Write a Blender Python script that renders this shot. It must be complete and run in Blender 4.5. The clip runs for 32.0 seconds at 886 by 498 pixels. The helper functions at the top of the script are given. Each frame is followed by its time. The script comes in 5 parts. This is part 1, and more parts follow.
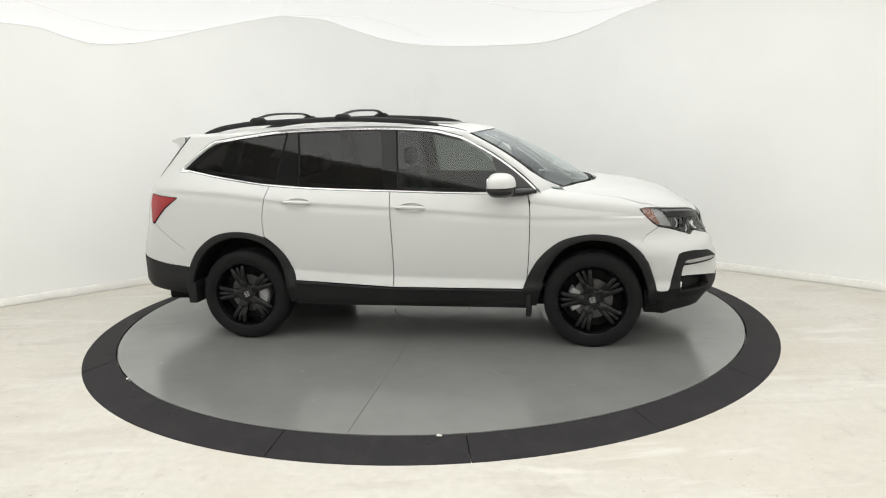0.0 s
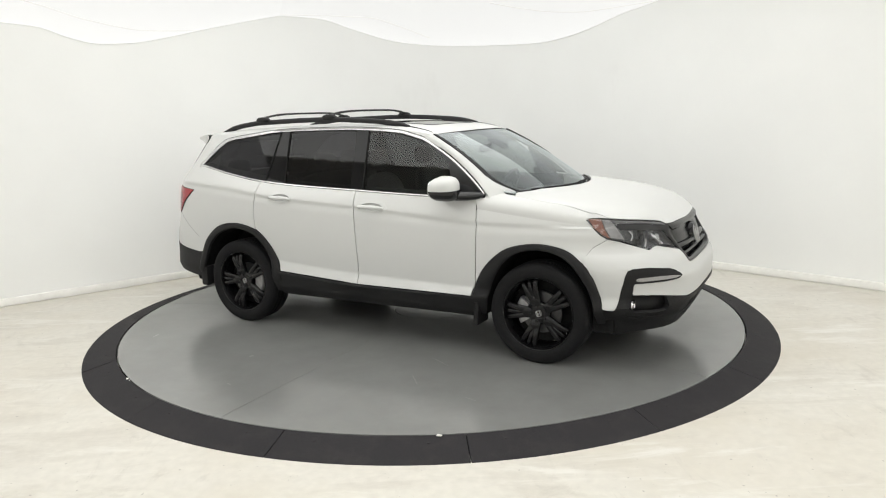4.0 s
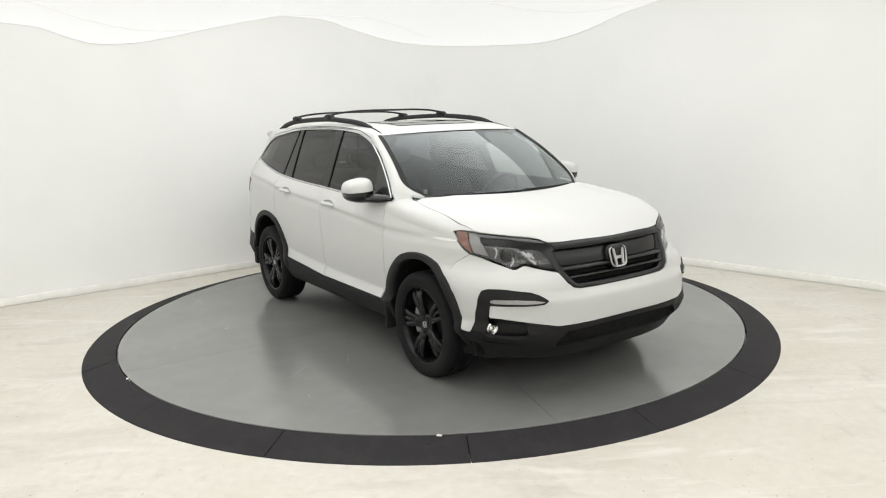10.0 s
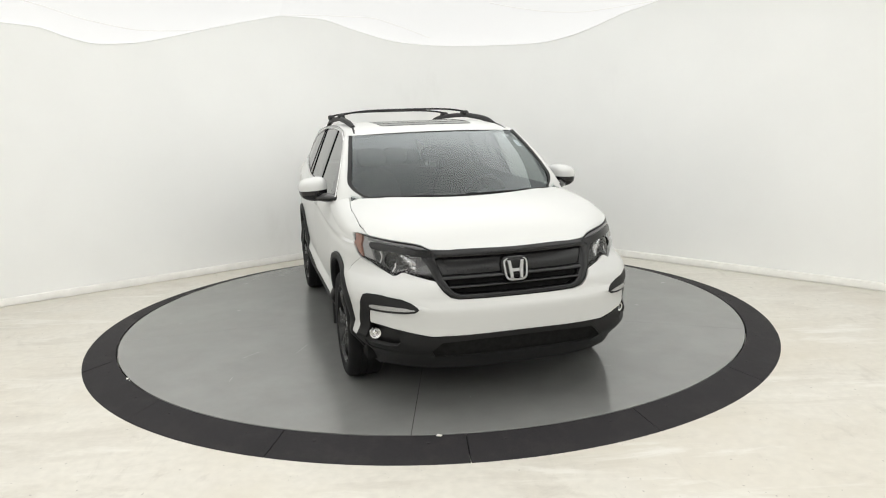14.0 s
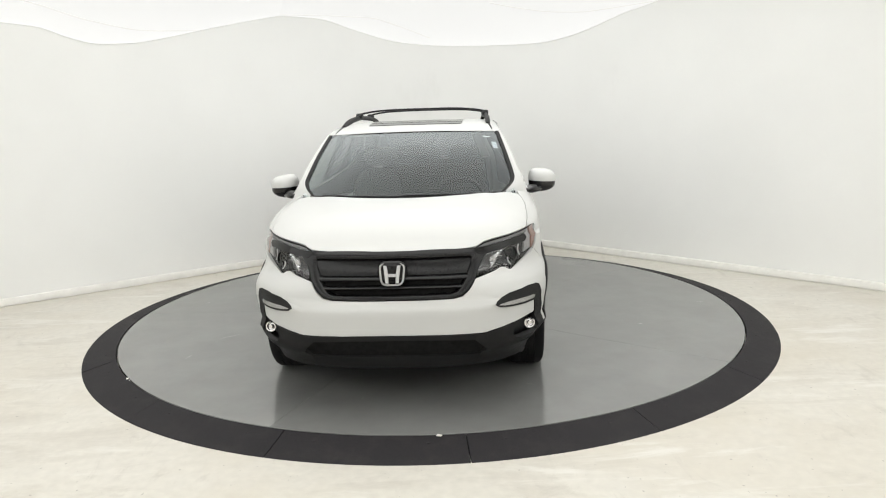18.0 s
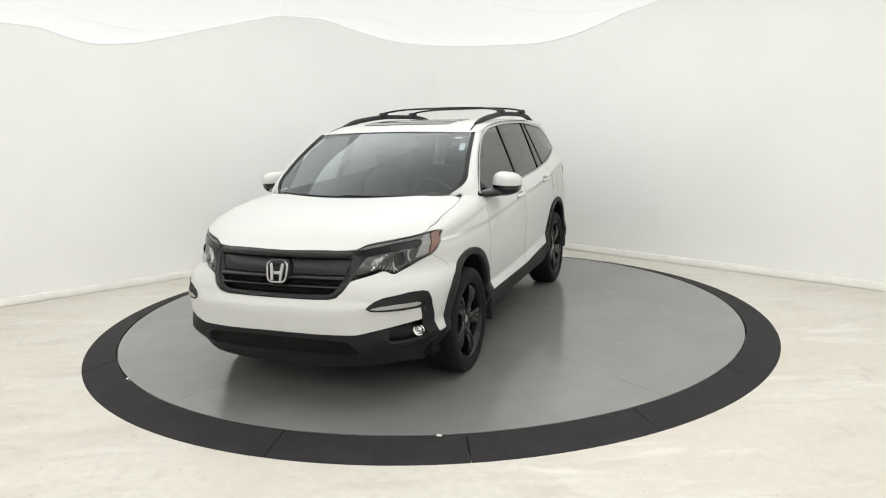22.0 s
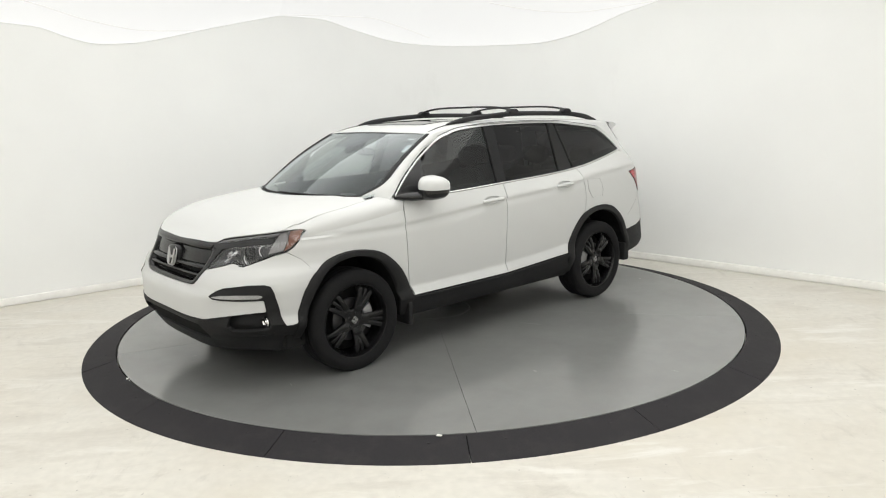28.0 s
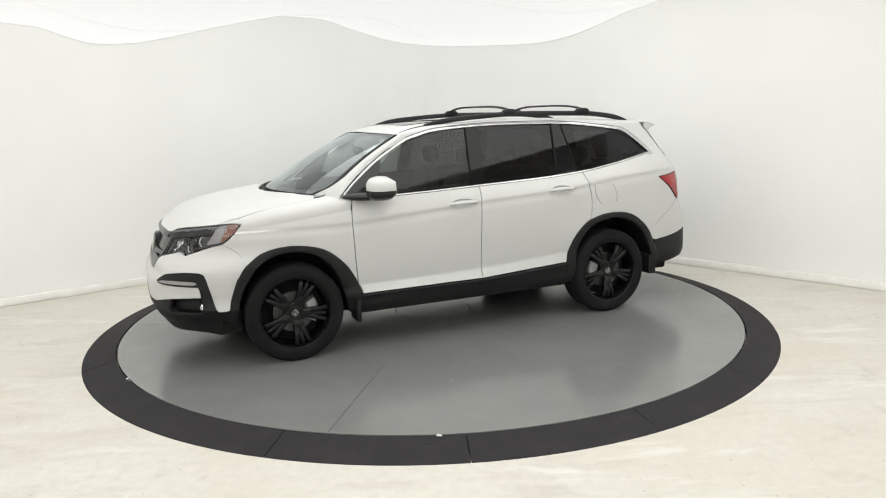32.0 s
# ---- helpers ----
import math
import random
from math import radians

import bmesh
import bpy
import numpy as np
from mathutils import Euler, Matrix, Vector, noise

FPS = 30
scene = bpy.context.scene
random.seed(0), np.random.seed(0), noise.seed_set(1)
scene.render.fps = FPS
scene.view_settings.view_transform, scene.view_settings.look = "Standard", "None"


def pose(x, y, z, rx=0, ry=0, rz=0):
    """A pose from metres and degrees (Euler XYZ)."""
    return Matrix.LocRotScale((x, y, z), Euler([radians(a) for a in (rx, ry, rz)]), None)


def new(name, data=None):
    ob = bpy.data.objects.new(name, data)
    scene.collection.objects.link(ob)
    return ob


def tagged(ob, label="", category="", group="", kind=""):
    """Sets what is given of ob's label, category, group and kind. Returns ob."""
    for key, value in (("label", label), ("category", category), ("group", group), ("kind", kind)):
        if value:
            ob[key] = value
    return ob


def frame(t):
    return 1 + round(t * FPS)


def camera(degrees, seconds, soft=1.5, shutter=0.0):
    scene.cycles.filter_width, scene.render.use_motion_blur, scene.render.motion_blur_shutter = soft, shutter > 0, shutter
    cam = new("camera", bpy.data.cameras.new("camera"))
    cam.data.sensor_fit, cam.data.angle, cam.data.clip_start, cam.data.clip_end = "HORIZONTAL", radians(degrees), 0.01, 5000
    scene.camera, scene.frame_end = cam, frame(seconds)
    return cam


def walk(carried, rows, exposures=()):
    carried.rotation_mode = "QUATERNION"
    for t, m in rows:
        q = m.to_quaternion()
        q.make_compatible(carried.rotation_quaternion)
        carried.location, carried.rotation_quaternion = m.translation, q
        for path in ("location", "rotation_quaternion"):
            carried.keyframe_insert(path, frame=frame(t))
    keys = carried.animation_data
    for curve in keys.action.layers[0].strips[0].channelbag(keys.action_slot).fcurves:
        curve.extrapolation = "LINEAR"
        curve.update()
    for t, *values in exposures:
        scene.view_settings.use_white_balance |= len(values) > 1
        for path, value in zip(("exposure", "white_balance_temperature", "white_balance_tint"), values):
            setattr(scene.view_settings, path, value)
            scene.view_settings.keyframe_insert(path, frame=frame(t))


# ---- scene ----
# ------------------------------------------------------------ camera, light
EYE = (0.0, -6.599, 1.796)
AIM = pose(*EYE, 90 - 10.675, 0, -1.0104) @ pose(0, 0, 0, 0, 0, -1.7397)
cam = camera(62.935, 32.0, soft=1.1)
walk(cam, [(0.0, AIM), (32.0, AIM)])

SPIN, SPIN_START = -4.5779, -11.5088      # turntable: degrees a second, car's heading at the start
FLOOR_Z, DECK_Z = -0.068, -0.0115         # studio floor; turntable's top, level with the ramp's lip

world = bpy.data.worlds.new("world")
scene.world = world
world.use_nodes = True
world.node_tree.nodes["Background"].inputs[0].default_value = (0.9, 0.95, 1.0, 1)
world.node_tree.nodes["Background"].inputs[1].default_value = 0.05
scene.view_settings.exposure = 0.0

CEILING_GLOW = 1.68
# ------------------------------------------------------------ materials
def material(name, color, rough=0.5, metal=0.0, coat=0.0, coat_rough=0.03, scale=0.0, vary=0.06, bump=0.0, bump_scale=200.0, spec=0.5, stain=None):
    """A principled material with grain (scale, vary), fine relief (bump) and larger stains."""
    m = bpy.data.materials.new(name)
    m.use_nodes = True
    nt = m.node_tree
    b = nt.nodes["Principled BSDF"]
    b.inputs["Base Color"].default_value = (*color, 1)
    b.inputs["Roughness"].default_value = rough
    b.inputs["Metallic"].default_value = metal
    b.inputs["Coat Weight"].default_value = coat
    b.inputs["Coat Roughness"].default_value = coat_rough
    b.inputs["Specular IOR Level"].default_value = spec
    tc = nt.nodes.new("ShaderNodeTexCoord")
    if scale:
        n = nt.nodes.new("ShaderNodeTexNoise")
        n.inputs["Scale"].default_value = scale
        n.inputs["Detail"].default_value = 6
        nt.links.new(tc.outputs["Object"], n.inputs["Vector"])
        ramp = nt.nodes.new("ShaderNodeValToRGB")
        ramp.color_ramp.elements[0].position, ramp.color_ramp.elements[1].position = 0.3, 0.7
        ramp.color_ramp.elements[0].color = (*[c * (1 - vary) for c in color], 1)
        ramp.color_ramp.elements[1].color = (*[min(1, c * (1 + vary)) for c in color], 1)
        nt.links.new(n.outputs["Fac"], ramp.inputs["Fac"])
        out = ramp.outputs["Color"]
        if stain:
            n2 = nt.nodes.new("ShaderNodeTexNoise")
            n2.inputs["Scale"].default_value = stain[1]
            n2.inputs["Detail"].default_value = 8
            n2.inputs["Roughness"].default_value = 0.65
            mp = nt.nodes.new("ShaderNodeMapping")
            mp.inputs["Scale"].default_value = stain[2]
            mp.inputs["Rotation"].default_value = (0, 0, stain[3])
            nt.links.new(tc.outputs["Object"], mp.inputs["Vector"])
            nt.links.new(mp.outputs["Vector"], n2.inputs["Vector"])
            r2 = nt.nodes.new("ShaderNodeValToRGB")
            r2.color_ramp.elements[0].position, r2.color_ramp.elements[1].position = stain[4], stain[5]
            nt.links.new(n2.outputs["Fac"], r2.inputs["Fac"])
            mx = nt.nodes.new("ShaderNodeMix")
            mx.data_type = "RGBA"
            nt.links.new(r2.outputs["Color"], mx.inputs["Factor"])
            nt.links.new(out, mx.inputs[6])
            mx.inputs[7].default_value = (*stain[0], 1)
            out = mx.outputs[2]
        nt.links.new(out, b.inputs["Base Color"])
    if bump:
        n3 = nt.nodes.new("ShaderNodeTexNoise")
        n3.inputs["Scale"].default_value = bump_scale
        n3.inputs["Detail"].default_value = 3
        nt.links.new(tc.outputs["Object"], n3.inputs["Vector"])
        bp = nt.nodes.new("ShaderNodeBump")
        bp.inputs["Strength"].default_value = bump
        bp.inputs["Distance"].default_value = 0.002
        nt.links.new(n3.outputs["Fac"], bp.inputs["Height"])
        nt.links.new(bp.outputs["Normal"], b.inputs["Normal"])
    return m


def glass(name, tint, rough=0.0, ior=1.5, faces=1.0, shine=(1, 1, 1), grow=5.0):
    """A thin pane: tinted see-through, with a mirror reflection that grows at grazing angles."""
    m = bpy.data.materials.new(name)
    m.use_nodes = True
    nt = m.node_tree
    nt.nodes.remove(nt.nodes["Principled BSDF"])
    t = nt.nodes.new("ShaderNodeBsdfTransparent")
    t.inputs["Color"].default_value = (*tint, 1)
    g = nt.nodes.new("ShaderNodeBsdfGlossy")
    g.inputs["Roughness"].default_value = rough
    g.inputs["Color"].default_value = (*shine, 1)
    f = nt.nodes.new("ShaderNodeLayerWeight")
    f.inputs["Blend"].default_value = 0.5
    p = nt.nodes.new("ShaderNodeMath")
    p.operation = "POWER"
    p.inputs[1].default_value = grow
    k = nt.nodes.new("ShaderNodeMath")
    k.operation = "MULTIPLY_ADD"
    f0 = faces * ((ior - 1) / (ior + 1)) ** 2
    k.inputs[1].default_value, k.inputs[2].default_value = 1 - f0, f0
    mx = nt.nodes.new("ShaderNodeMixShader")
    nt.links.new(f.outputs["Facing"], p.inputs[0])
    nt.links.new(p.outputs[0], k.inputs[0])
    nt.links.new(k.outputs[0], mx.inputs["Fac"])
    nt.links.new(t.outputs[0], mx.inputs[1])
    nt.links.new(g.outputs[0], mx.inputs[2])
    nt.links.new(mx.outputs[0], nt.nodes["Material Output"].inputs["Surface"])
    return m


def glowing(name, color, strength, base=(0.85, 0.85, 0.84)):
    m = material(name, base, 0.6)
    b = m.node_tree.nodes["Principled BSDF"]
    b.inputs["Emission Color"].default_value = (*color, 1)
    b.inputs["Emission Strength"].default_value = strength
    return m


def floor_material():
    """Cream sealed concrete: trowelled streaks, cloudy patches, worn pale rubs and small dark specks."""
    m = material("cream_sealed_concrete", (0.60, 0.577, 0.52), 0.46, scale=16, vary=0.05, bump=0.14, bump_scale=45)
    nt = m.node_tree
    b = nt.nodes["Principled BSDF"]
    tc = nt.nodes["Texture Coordinate"]

    def layer(under, color, amount, scale, stretch, turn, lo, hi, detail=8.0, rough=0.6, distort=0.0):
        mp = nt.nodes.new("ShaderNodeMapping")
        mp.inputs["Scale"].default_value = stretch
        mp.inputs["Rotation"].default_value = (0, 0, turn)
        n = nt.nodes.new("ShaderNodeTexNoise")
        n.inputs["Scale"].default_value = scale
        n.inputs["Detail"].default_value = detail
        n.inputs["Roughness"].default_value = rough
        n.inputs["Distortion"].default_value = distort
        r = nt.nodes.new("ShaderNodeMapRange")
        r.inputs["From Min"].default_value, r.inputs["From Max"].default_value = lo, hi
        r.inputs["To Max"].default_value = amount
        mx = nt.nodes.new("ShaderNodeMix")
        mx.data_type = "RGBA"
        nt.links.new(tc.outputs["Object"], mp.inputs["Vector"])
        nt.links.new(mp.outputs["Vector"], n.inputs["Vector"])
        nt.links.new(n.outputs["Fac"], r.inputs["Value"])
        nt.links.new(r.outputs["Result"], mx.inputs["Factor"])
        nt.links.new(under, mx.inputs[6])
        mx.inputs[7].default_value = (*color, 1)
        return mx.outputs[2]
    out = b.inputs["Base Color"].links[0].from_socket
    out = layer(out, (0.545, 0.505, 0.425), 0.75, 0.55, (1, 1, 1), 0.4, 0.45, 0.68, 5)                       # warm clouds
    out = layer(out, (0.455, 0.425, 0.370), 0.70, 1.5, (0.55, 1.9, 1), 0.75, 0.52, 0.72, 8, 0.68, 0.6)       # trowelled streaks
    out = layer(out, (0.42, 0.395, 0.35), 0.6, 2.6, (1.6, 0.6, 1), 0.35, 0.58, 0.74, 10, 0.72, 1.0)          # smaller smears
    out = layer(out, (0.69, 0.675, 0.63), 0.8, 2.1, (0.5, 2.2, 1), 0.9, 0.57, 0.70, 8, 0.65, 0.4)            # pale rubs
    out = layer(out, (0.25, 0.235, 0.21), 0.7, 34.0, (1, 1, 1), 0.0, 0.735, 0.765, 2, 0.5)                   # specks
    nt.links.new(out, b.inputs["Base Color"])
    return m


M_WALL = material("white_wall_paint", (0.835, 0.84, 0.825), 0.75, scale=1.3, vary=0.015, bump=0.15, bump_scale=60, stain=((0.755, 0.755, 0.735), 0.8, (1, 1, 0.35), 0.3, 0.62, 0.85))
M_BASE = material("baseboard_vinyl", (0.78, 0.77, 0.735), 0.45, scale=8, vary=0.05)
M_FLOOR = floor_material()
M_RING = material("black_rubber", (0.021, 0.0195, 0.0215), 0.75, spec=0.2, scale=260, vary=0.35, bump=0.35, bump_scale=420, stain=((0.036, 0.033, 0.034), 5, (1, 1, 1), 0, 0.5, 0.8))
M_DISK = material("grey_epoxy_paint", (0.178, 0.180, 0.174), 0.17, scale=5, vary=0.03, bump=0.05, bump_scale=300, spec=0.85, stain=((0.208, 0.210, 0.203), 1.1, (1, 1, 1), 0, 0.45, 0.75))
M_SCUFF = material("dark_scuff", (0.10, 0.10, 0.095), 0.5)
M_CHIP = material("white_paint_chip", (0.75, 0.73, 0.70), 0.6)
# emission stands in for light through the cloth and brightens the wall below
M_DRAPE = glowing("glowing_white_fabric", (1.0, 1.0, 0.99), 0.65, (0.35, 0.35, 0.345))
# weaker emission, so a seam reads darker than the glowing cloth
M_SEAM = glowing("glowing_cloth_seam", (1.0, 1.0, 0.99), 0.55, (0.35, 0.34, 0.33))
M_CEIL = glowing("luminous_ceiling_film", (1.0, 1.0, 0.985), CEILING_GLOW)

M_WHITE = material("pearl_white_paint", (0.545, 0.55, 0.54), 0.45, coat=0.3, coat_rough=0.06, spec=0.35, scale=900, vary=0.012)
M_CLAD = material("textured_black_plastic", (0.0105, 0.0105, 0.011), 0.6, spec=0.25, scale=300, vary=0.25, bump=0.25, bump_scale=900)
M_GLOSS = material("gloss_black_plastic", (0.008, 0.008, 0.009), 0.16, scale=200, vary=0.1)
M_SUNROOF = material("dark_roof_glass", (0.012, 0.012, 0.013), 0.04, spec=0.7, scale=3, vary=0.1)
M_FRIT = material("printed_black_glass", (0.006, 0.006, 0.006), 0.5, spec=0.1, scale=40, vary=0.1)
M_PILLAR = material("polished_black_pillar", (0.004, 0.004, 0.0045), 0.03, spec=0.3, scale=200, vary=0.1)
M_HALL = material("grey_hall_ceiling", (0.55, 0.55, 0.545), 0.85, scale=1.3, vary=0.05, bump=0.1, bump_scale=60)
M_SOUTH = material("pale_bounce_wall", (0.84, 0.84, 0.825), 0.8, scale=1.3, vary=0.03, bump=0.1, bump_scale=60)
M_GRILLE = material("satin_black_grille", (0.0075, 0.0075, 0.008), 0.22, spec=0.3, scale=120, vary=0.15)
M_SEAL = material("black_rubber_seal", (0.006, 0.006, 0.006), 0.75, spec=0.15, scale=60, vary=0.2)
M_SEAM_FAINT = material("filled_panel_gap", (0.33, 0.33, 0.325), 0.6, spec=0.2, scale=60, vary=0.1)
M_SEAM_DARK = material("shaded_panel_gap", (0.10, 0.10, 0.098), 0.7, spec=0.2, scale=60, vary=0.1)
M_DARK = material("dark_underbody", (0.011, 0.011, 0.011), 0.9, spec=0.1, scale=30, vary=0.3)
M_RIM = material("black_painted_alloy", (0.006, 0.006, 0.0065), 0.26, spec=0.22, coat=0.12, coat_rough=0.12, scale=60, vary=0.1)
M_TYRE = material("tyre_rubber", (0.0075, 0.0075, 0.008), 0.8, spec=0.2, scale=80, vary=0.2, bump=0.2, bump_scale=300)
M_CHROME = material("bright_trim", (0.62, 0.62, 0.62), 0.18, metal=1.0, scale=50, vary=0.03)
M_SILVER = material("silver_badge", (0.42, 0.42, 0.42), 0.3, metal=1.0, scale=60, vary=0.04)
M_STEEL = material("brake_steel", (0.10, 0.10, 0.10), 0.5, metal=1.0, scale=40, vary=0.1)
M_CALIPER = material("grey_caliper", (0.34, 0.34, 0.34), 0.5, metal=0.6, scale=40, vary=0.15)
M_RED = material("red_tail_lens", (0.30, 0.010, 0.016), 0.22, coat=0.2, spec=0.3, scale=140, vary=0.25)
M_AMBER = material("amber_marker_lens", (0.22, 0.095, 0.065), 0.22, coat=0.3, scale=140, vary=0.2)
M_LAMPBODY = material("lamp_housing", (0.07, 0.07, 0.072), 0.25, scale=60, vary=0.2)
M_REFLECT = material("lamp_reflector", (0.72, 0.72, 0.73), 0.14, metal=1.0, scale=60, vary=0.05)
M_LENSWHITE = material("clear_running_lamp", (0.55, 0.55, 0.56), 0.12, coat=0.8, scale=160, vary=0.2)
M_TUBE = material("milky_light_guide", (0.13, 0.13, 0.135), 0.4, spec=0.3, scale=60, vary=0.08)
M_GUIDE = material("dull_light_guide", (0.27, 0.26, 0.26), 0.3, scale=60, vary=0.15)
M_DRL = material("grey_clear_strip", (0.30, 0.30, 0.295), 0.2, coat=0.5, scale=160, vary=0.25)
M_SEAT = material("charcoal_leather", (0.022, 0.023, 0.025), 0.55, scale=90, vary=0.2, bump=0.2, bump_scale=250)
M_DASH = material("soft_black_dashboard", (0.035, 0.036, 0.038), 0.6, scale=150, vary=0.2, bump=0.2, bump_scale=600)
M_LINER = material("grey_headliner", (0.28, 0.28, 0.27), 0.9, scale=120, vary=0.06)
M_STICKER = material("pale_window_sticker", (0.72, 0.74, 0.75), 0.6, scale=30, vary=0.08)
M_INK = material("blue_grey_print", (0.22, 0.27, 0.33), 0.6)
M_MIRROR = material("mirror_glass", (0.85, 0.86, 0.87), 0.02, metal=1.0)
M_GLASS_WS = glass("windscreen_glass", (0.74, 0.78, 0.78), faces=0.72, shine=(0.92, 0.98, 1.0), grow=3.4)
M_GLASS_FRONT = glass("tinted_glass", (0.33, 0.36, 0.34), faces=0.85)
M_GLASS_REAR = glass("privacy_glass", (0.11, 0.11, 0.118), faces=0.8)
M_GLASS_ROOF = glass("sunroof_glass", (0.12, 0.12, 0.12))
M_GLASS_LAMP = glass("clear_lens", (0.88, 0.89, 0.90))
# ------------------------------------------------------------ helpers for shapes
def curve(xs, ys):
    """A smooth function through the points, without overshoot."""
    xs, ys = np.array(xs, float), np.array(ys, float)
    d = np.diff(ys) / np.diff(xs)
    m = np.concatenate([[d[0]], [0 if a * b <= 0 else 2 * a * b / (a + b) for a, b in zip(d[:-1], d[1:])], [d[-1]]])

    def f(x):
        x = min(max(x, xs[0]), xs[-1])
        i = min(int(np.searchsorted(xs, x, side="right")) - 1, len(d) - 1)
        h = xs[i + 1] - xs[i]
        t = (x - xs[i]) / h
        return float(ys[i] * (2 * t**3 - 3 * t * t + 1) + m[i] * h * (t**3 - 2 * t * t + t) + ys[i + 1] * (3 * t * t - 2 * t**3) + m[i + 1] * h * (t**3 - t * t))
    return f


def to_mesh(name, bm, mat, smooth=True, sharp=32):
    me = bpy.data.meshes.new(name)
    bm.normal_update()
    bm.to_mesh(me)
    bm.free()
    me.materials.append(mat)
    if smooth:
        me.shade_smooth()
        me.set_sharp_from_angle(angle=radians(sharp))
    return me


def part(name, bm, mat, parent, label="", smooth=True, sharp=32):
    """Links a bmesh as one mesh object under a thing or a part."""
    ob = new(name, to_mesh(name, bm, mat, smooth, sharp))
    ob.parent = parent
    return tagged(ob, label)


def thing(name, bm, mat, label="", category="", group="", kind="", smooth=True, sharp=32):
    return tagged(new(name, to_mesh(name, bm, mat, smooth, sharp)), label, category, group, kind)


def grid(bm, rows, close=False, flip=False):
    """Faces over rows of points; close joins the last column to the first."""
    vs = [[bm.verts.new(p) for p in r] for r in rows]
    n = len(vs[0])
    for a, b in zip(vs[:-1], vs[1:]):
        for i in range(n if close else n - 1):
            q = [a[i], a[(i + 1) % n], b[(i + 1) % n], b[i]]
            bm.faces.new(q[::-1] if flip else q)
    return vs


def box(bm, x0, x1, y0, y1, z0, z1, bevel=0.0, m=None):
    r = bmesh.ops.create_cube(bm, size=1)
    vs = r["verts"]
    for v in vs:
        v.co = Vector(((x0 + x1) / 2 + v.co.x * (x1 - x0), (y0 + y1) / 2 + v.co.y * (y1 - y0), (z0 + z1) / 2 + v.co.z * (z1 - z0)))
    if bevel:
        es = list({e for v in vs for e in v.link_edges})
        vs = list({v for f in bmesh.ops.bevel(bm, geom=es, offset=bevel, segments=2, affect="EDGES", profile=0.6)["faces"] for v in f.verts} | {v for v in vs if v.is_valid})
    if m:
        bmesh.ops.transform(bm, matrix=m, verts=vs)
    return bm


def lathe(bm, profile, n=48, axis="Z", closed=False, m=None):
    """Turns (radius, height) points about an axis."""
    rows = []
    for k in range(n):
        a = 2 * math.pi * k / n
        c, s = math.cos(a), math.sin(a)
        if axis == "Z":
            rows.append([Vector((r * c, r * s, h)) for r, h in profile])
        else:
            rows.append([Vector((r * c, h, r * s)) for r, h in profile])
    rows.append(rows[0])
    if m:
        rows = [[m @ p for p in r] for r in rows]
    vs = [[bm.verts.new(p) for p in r] for r in rows[:-1]]
    for k in range(n):
        a, b = vs[k], vs[(k + 1) % n]
        for i in range(len(profile) - 1):
            bm.faces.new([a[i], a[i + 1], b[i + 1], b[i]])
    bmesh.ops.recalc_face_normals(bm, faces=bm.faces[:])
    return bm


def tube(bm, pts, rad, n=8, flat=1.0, cap=True):
    """A round bar along points; rad: one radius or one a point; flat squeezes it upright."""
    pts = [Vector(p) for p in pts]
    rows = []
    for i, p in enumerate(pts):
        t = (pts[min(i + 1, len(pts) - 1)] - pts[max(i - 1, 0)]).normalized()
        u = t.cross(Vector((0, 0, 1)))
        u = u.normalized() if u.length > 1e-4 else Vector((1, 0, 0))
        w = u.cross(t)
        r = rad[i] if isinstance(rad, (list, tuple)) else rad
        rows.append([p + u * (r * math.cos(2 * math.pi * k / n)) + w * (r * flat * math.sin(2 * math.pi * k / n)) for k in range(n)])
    vs = grid(bm, rows, close=True)
    if cap:
        bm.faces.new(vs[0])
        bm.faces.new(vs[-1][::-1])
    bmesh.ops.recalc_face_normals(bm, faces=bm.faces[:])
    return bm


# ------------------------------------------------------------ the studio
CORNER = Vector((0.412, 4.479, 0))
TO_LEFT, TO_RIGHT = Vector((-0.8041, -0.5944, 0)), Vector((0.6912, -0.7227, 0))
IN_LEFT, IN_RIGHT = Vector((0.5944, -0.8041, 0)), Vector((-0.7227, -0.6912, 0))      # into the room from either wall
SIDE, CEIL_Z, COVE = 11.5, 3.55, 1.8


def wall_line(n=24):
    """The plan of two walls that meet in a rounded corner, as points and inward normals."""
    a, b = CORNER + TO_LEFT * SIDE, CORNER + TO_RIGHT * SIDE
    pts = [a + (CORNER + TO_LEFT * COVE - a) * (k / 24) for k in range(25)]
    for k in range(1, n):
        t = k / n
        p0, p1, p2 = CORNER + TO_LEFT * COVE, CORNER, CORNER + TO_RIGHT * COVE
        pts.append(p0 * (1 - t) ** 2 + p1 * 2 * t * (1 - t) + p2 * t * t)
    pts += [CORNER + TO_RIGHT * COVE + (b - CORNER - TO_RIGHT * COVE) * (k / 24) for k in range(25)]
    return pts


def offset_line(pts, d):
    out = []
    for i, p in enumerate(pts):
        t = (pts[min(i + 1, len(pts) - 1)] - pts[max(i - 1, 0)]).normalized()
        out.append(p + Vector((t.y, -t.x, 0)) * d)
    return out


def wall_shell(name, pts, z0, z1, thick, mat, label):
    inner, outer = pts, offset_line(pts, -thick)
    bm = bmesh.new()
    rows = [[p + Vector((0, 0, z0)) for p in outer], [p + Vector((0, 0, z0)) for p in inner], [p + Vector((0, 0, z1)) for p in inner], [p + Vector((0, 0, z1)) for p in outer], [p + Vector((0, 0, z0)) for p in outer]]
    grid(bm, rows)
    bmesh.ops.remove_doubles(bm, verts=bm.verts[:], dist=1e-5)
    bmesh.ops.recalc_face_normals(bm, faces=bm.faces[:])
    return thing(name, bm, mat, label, kind="structure")


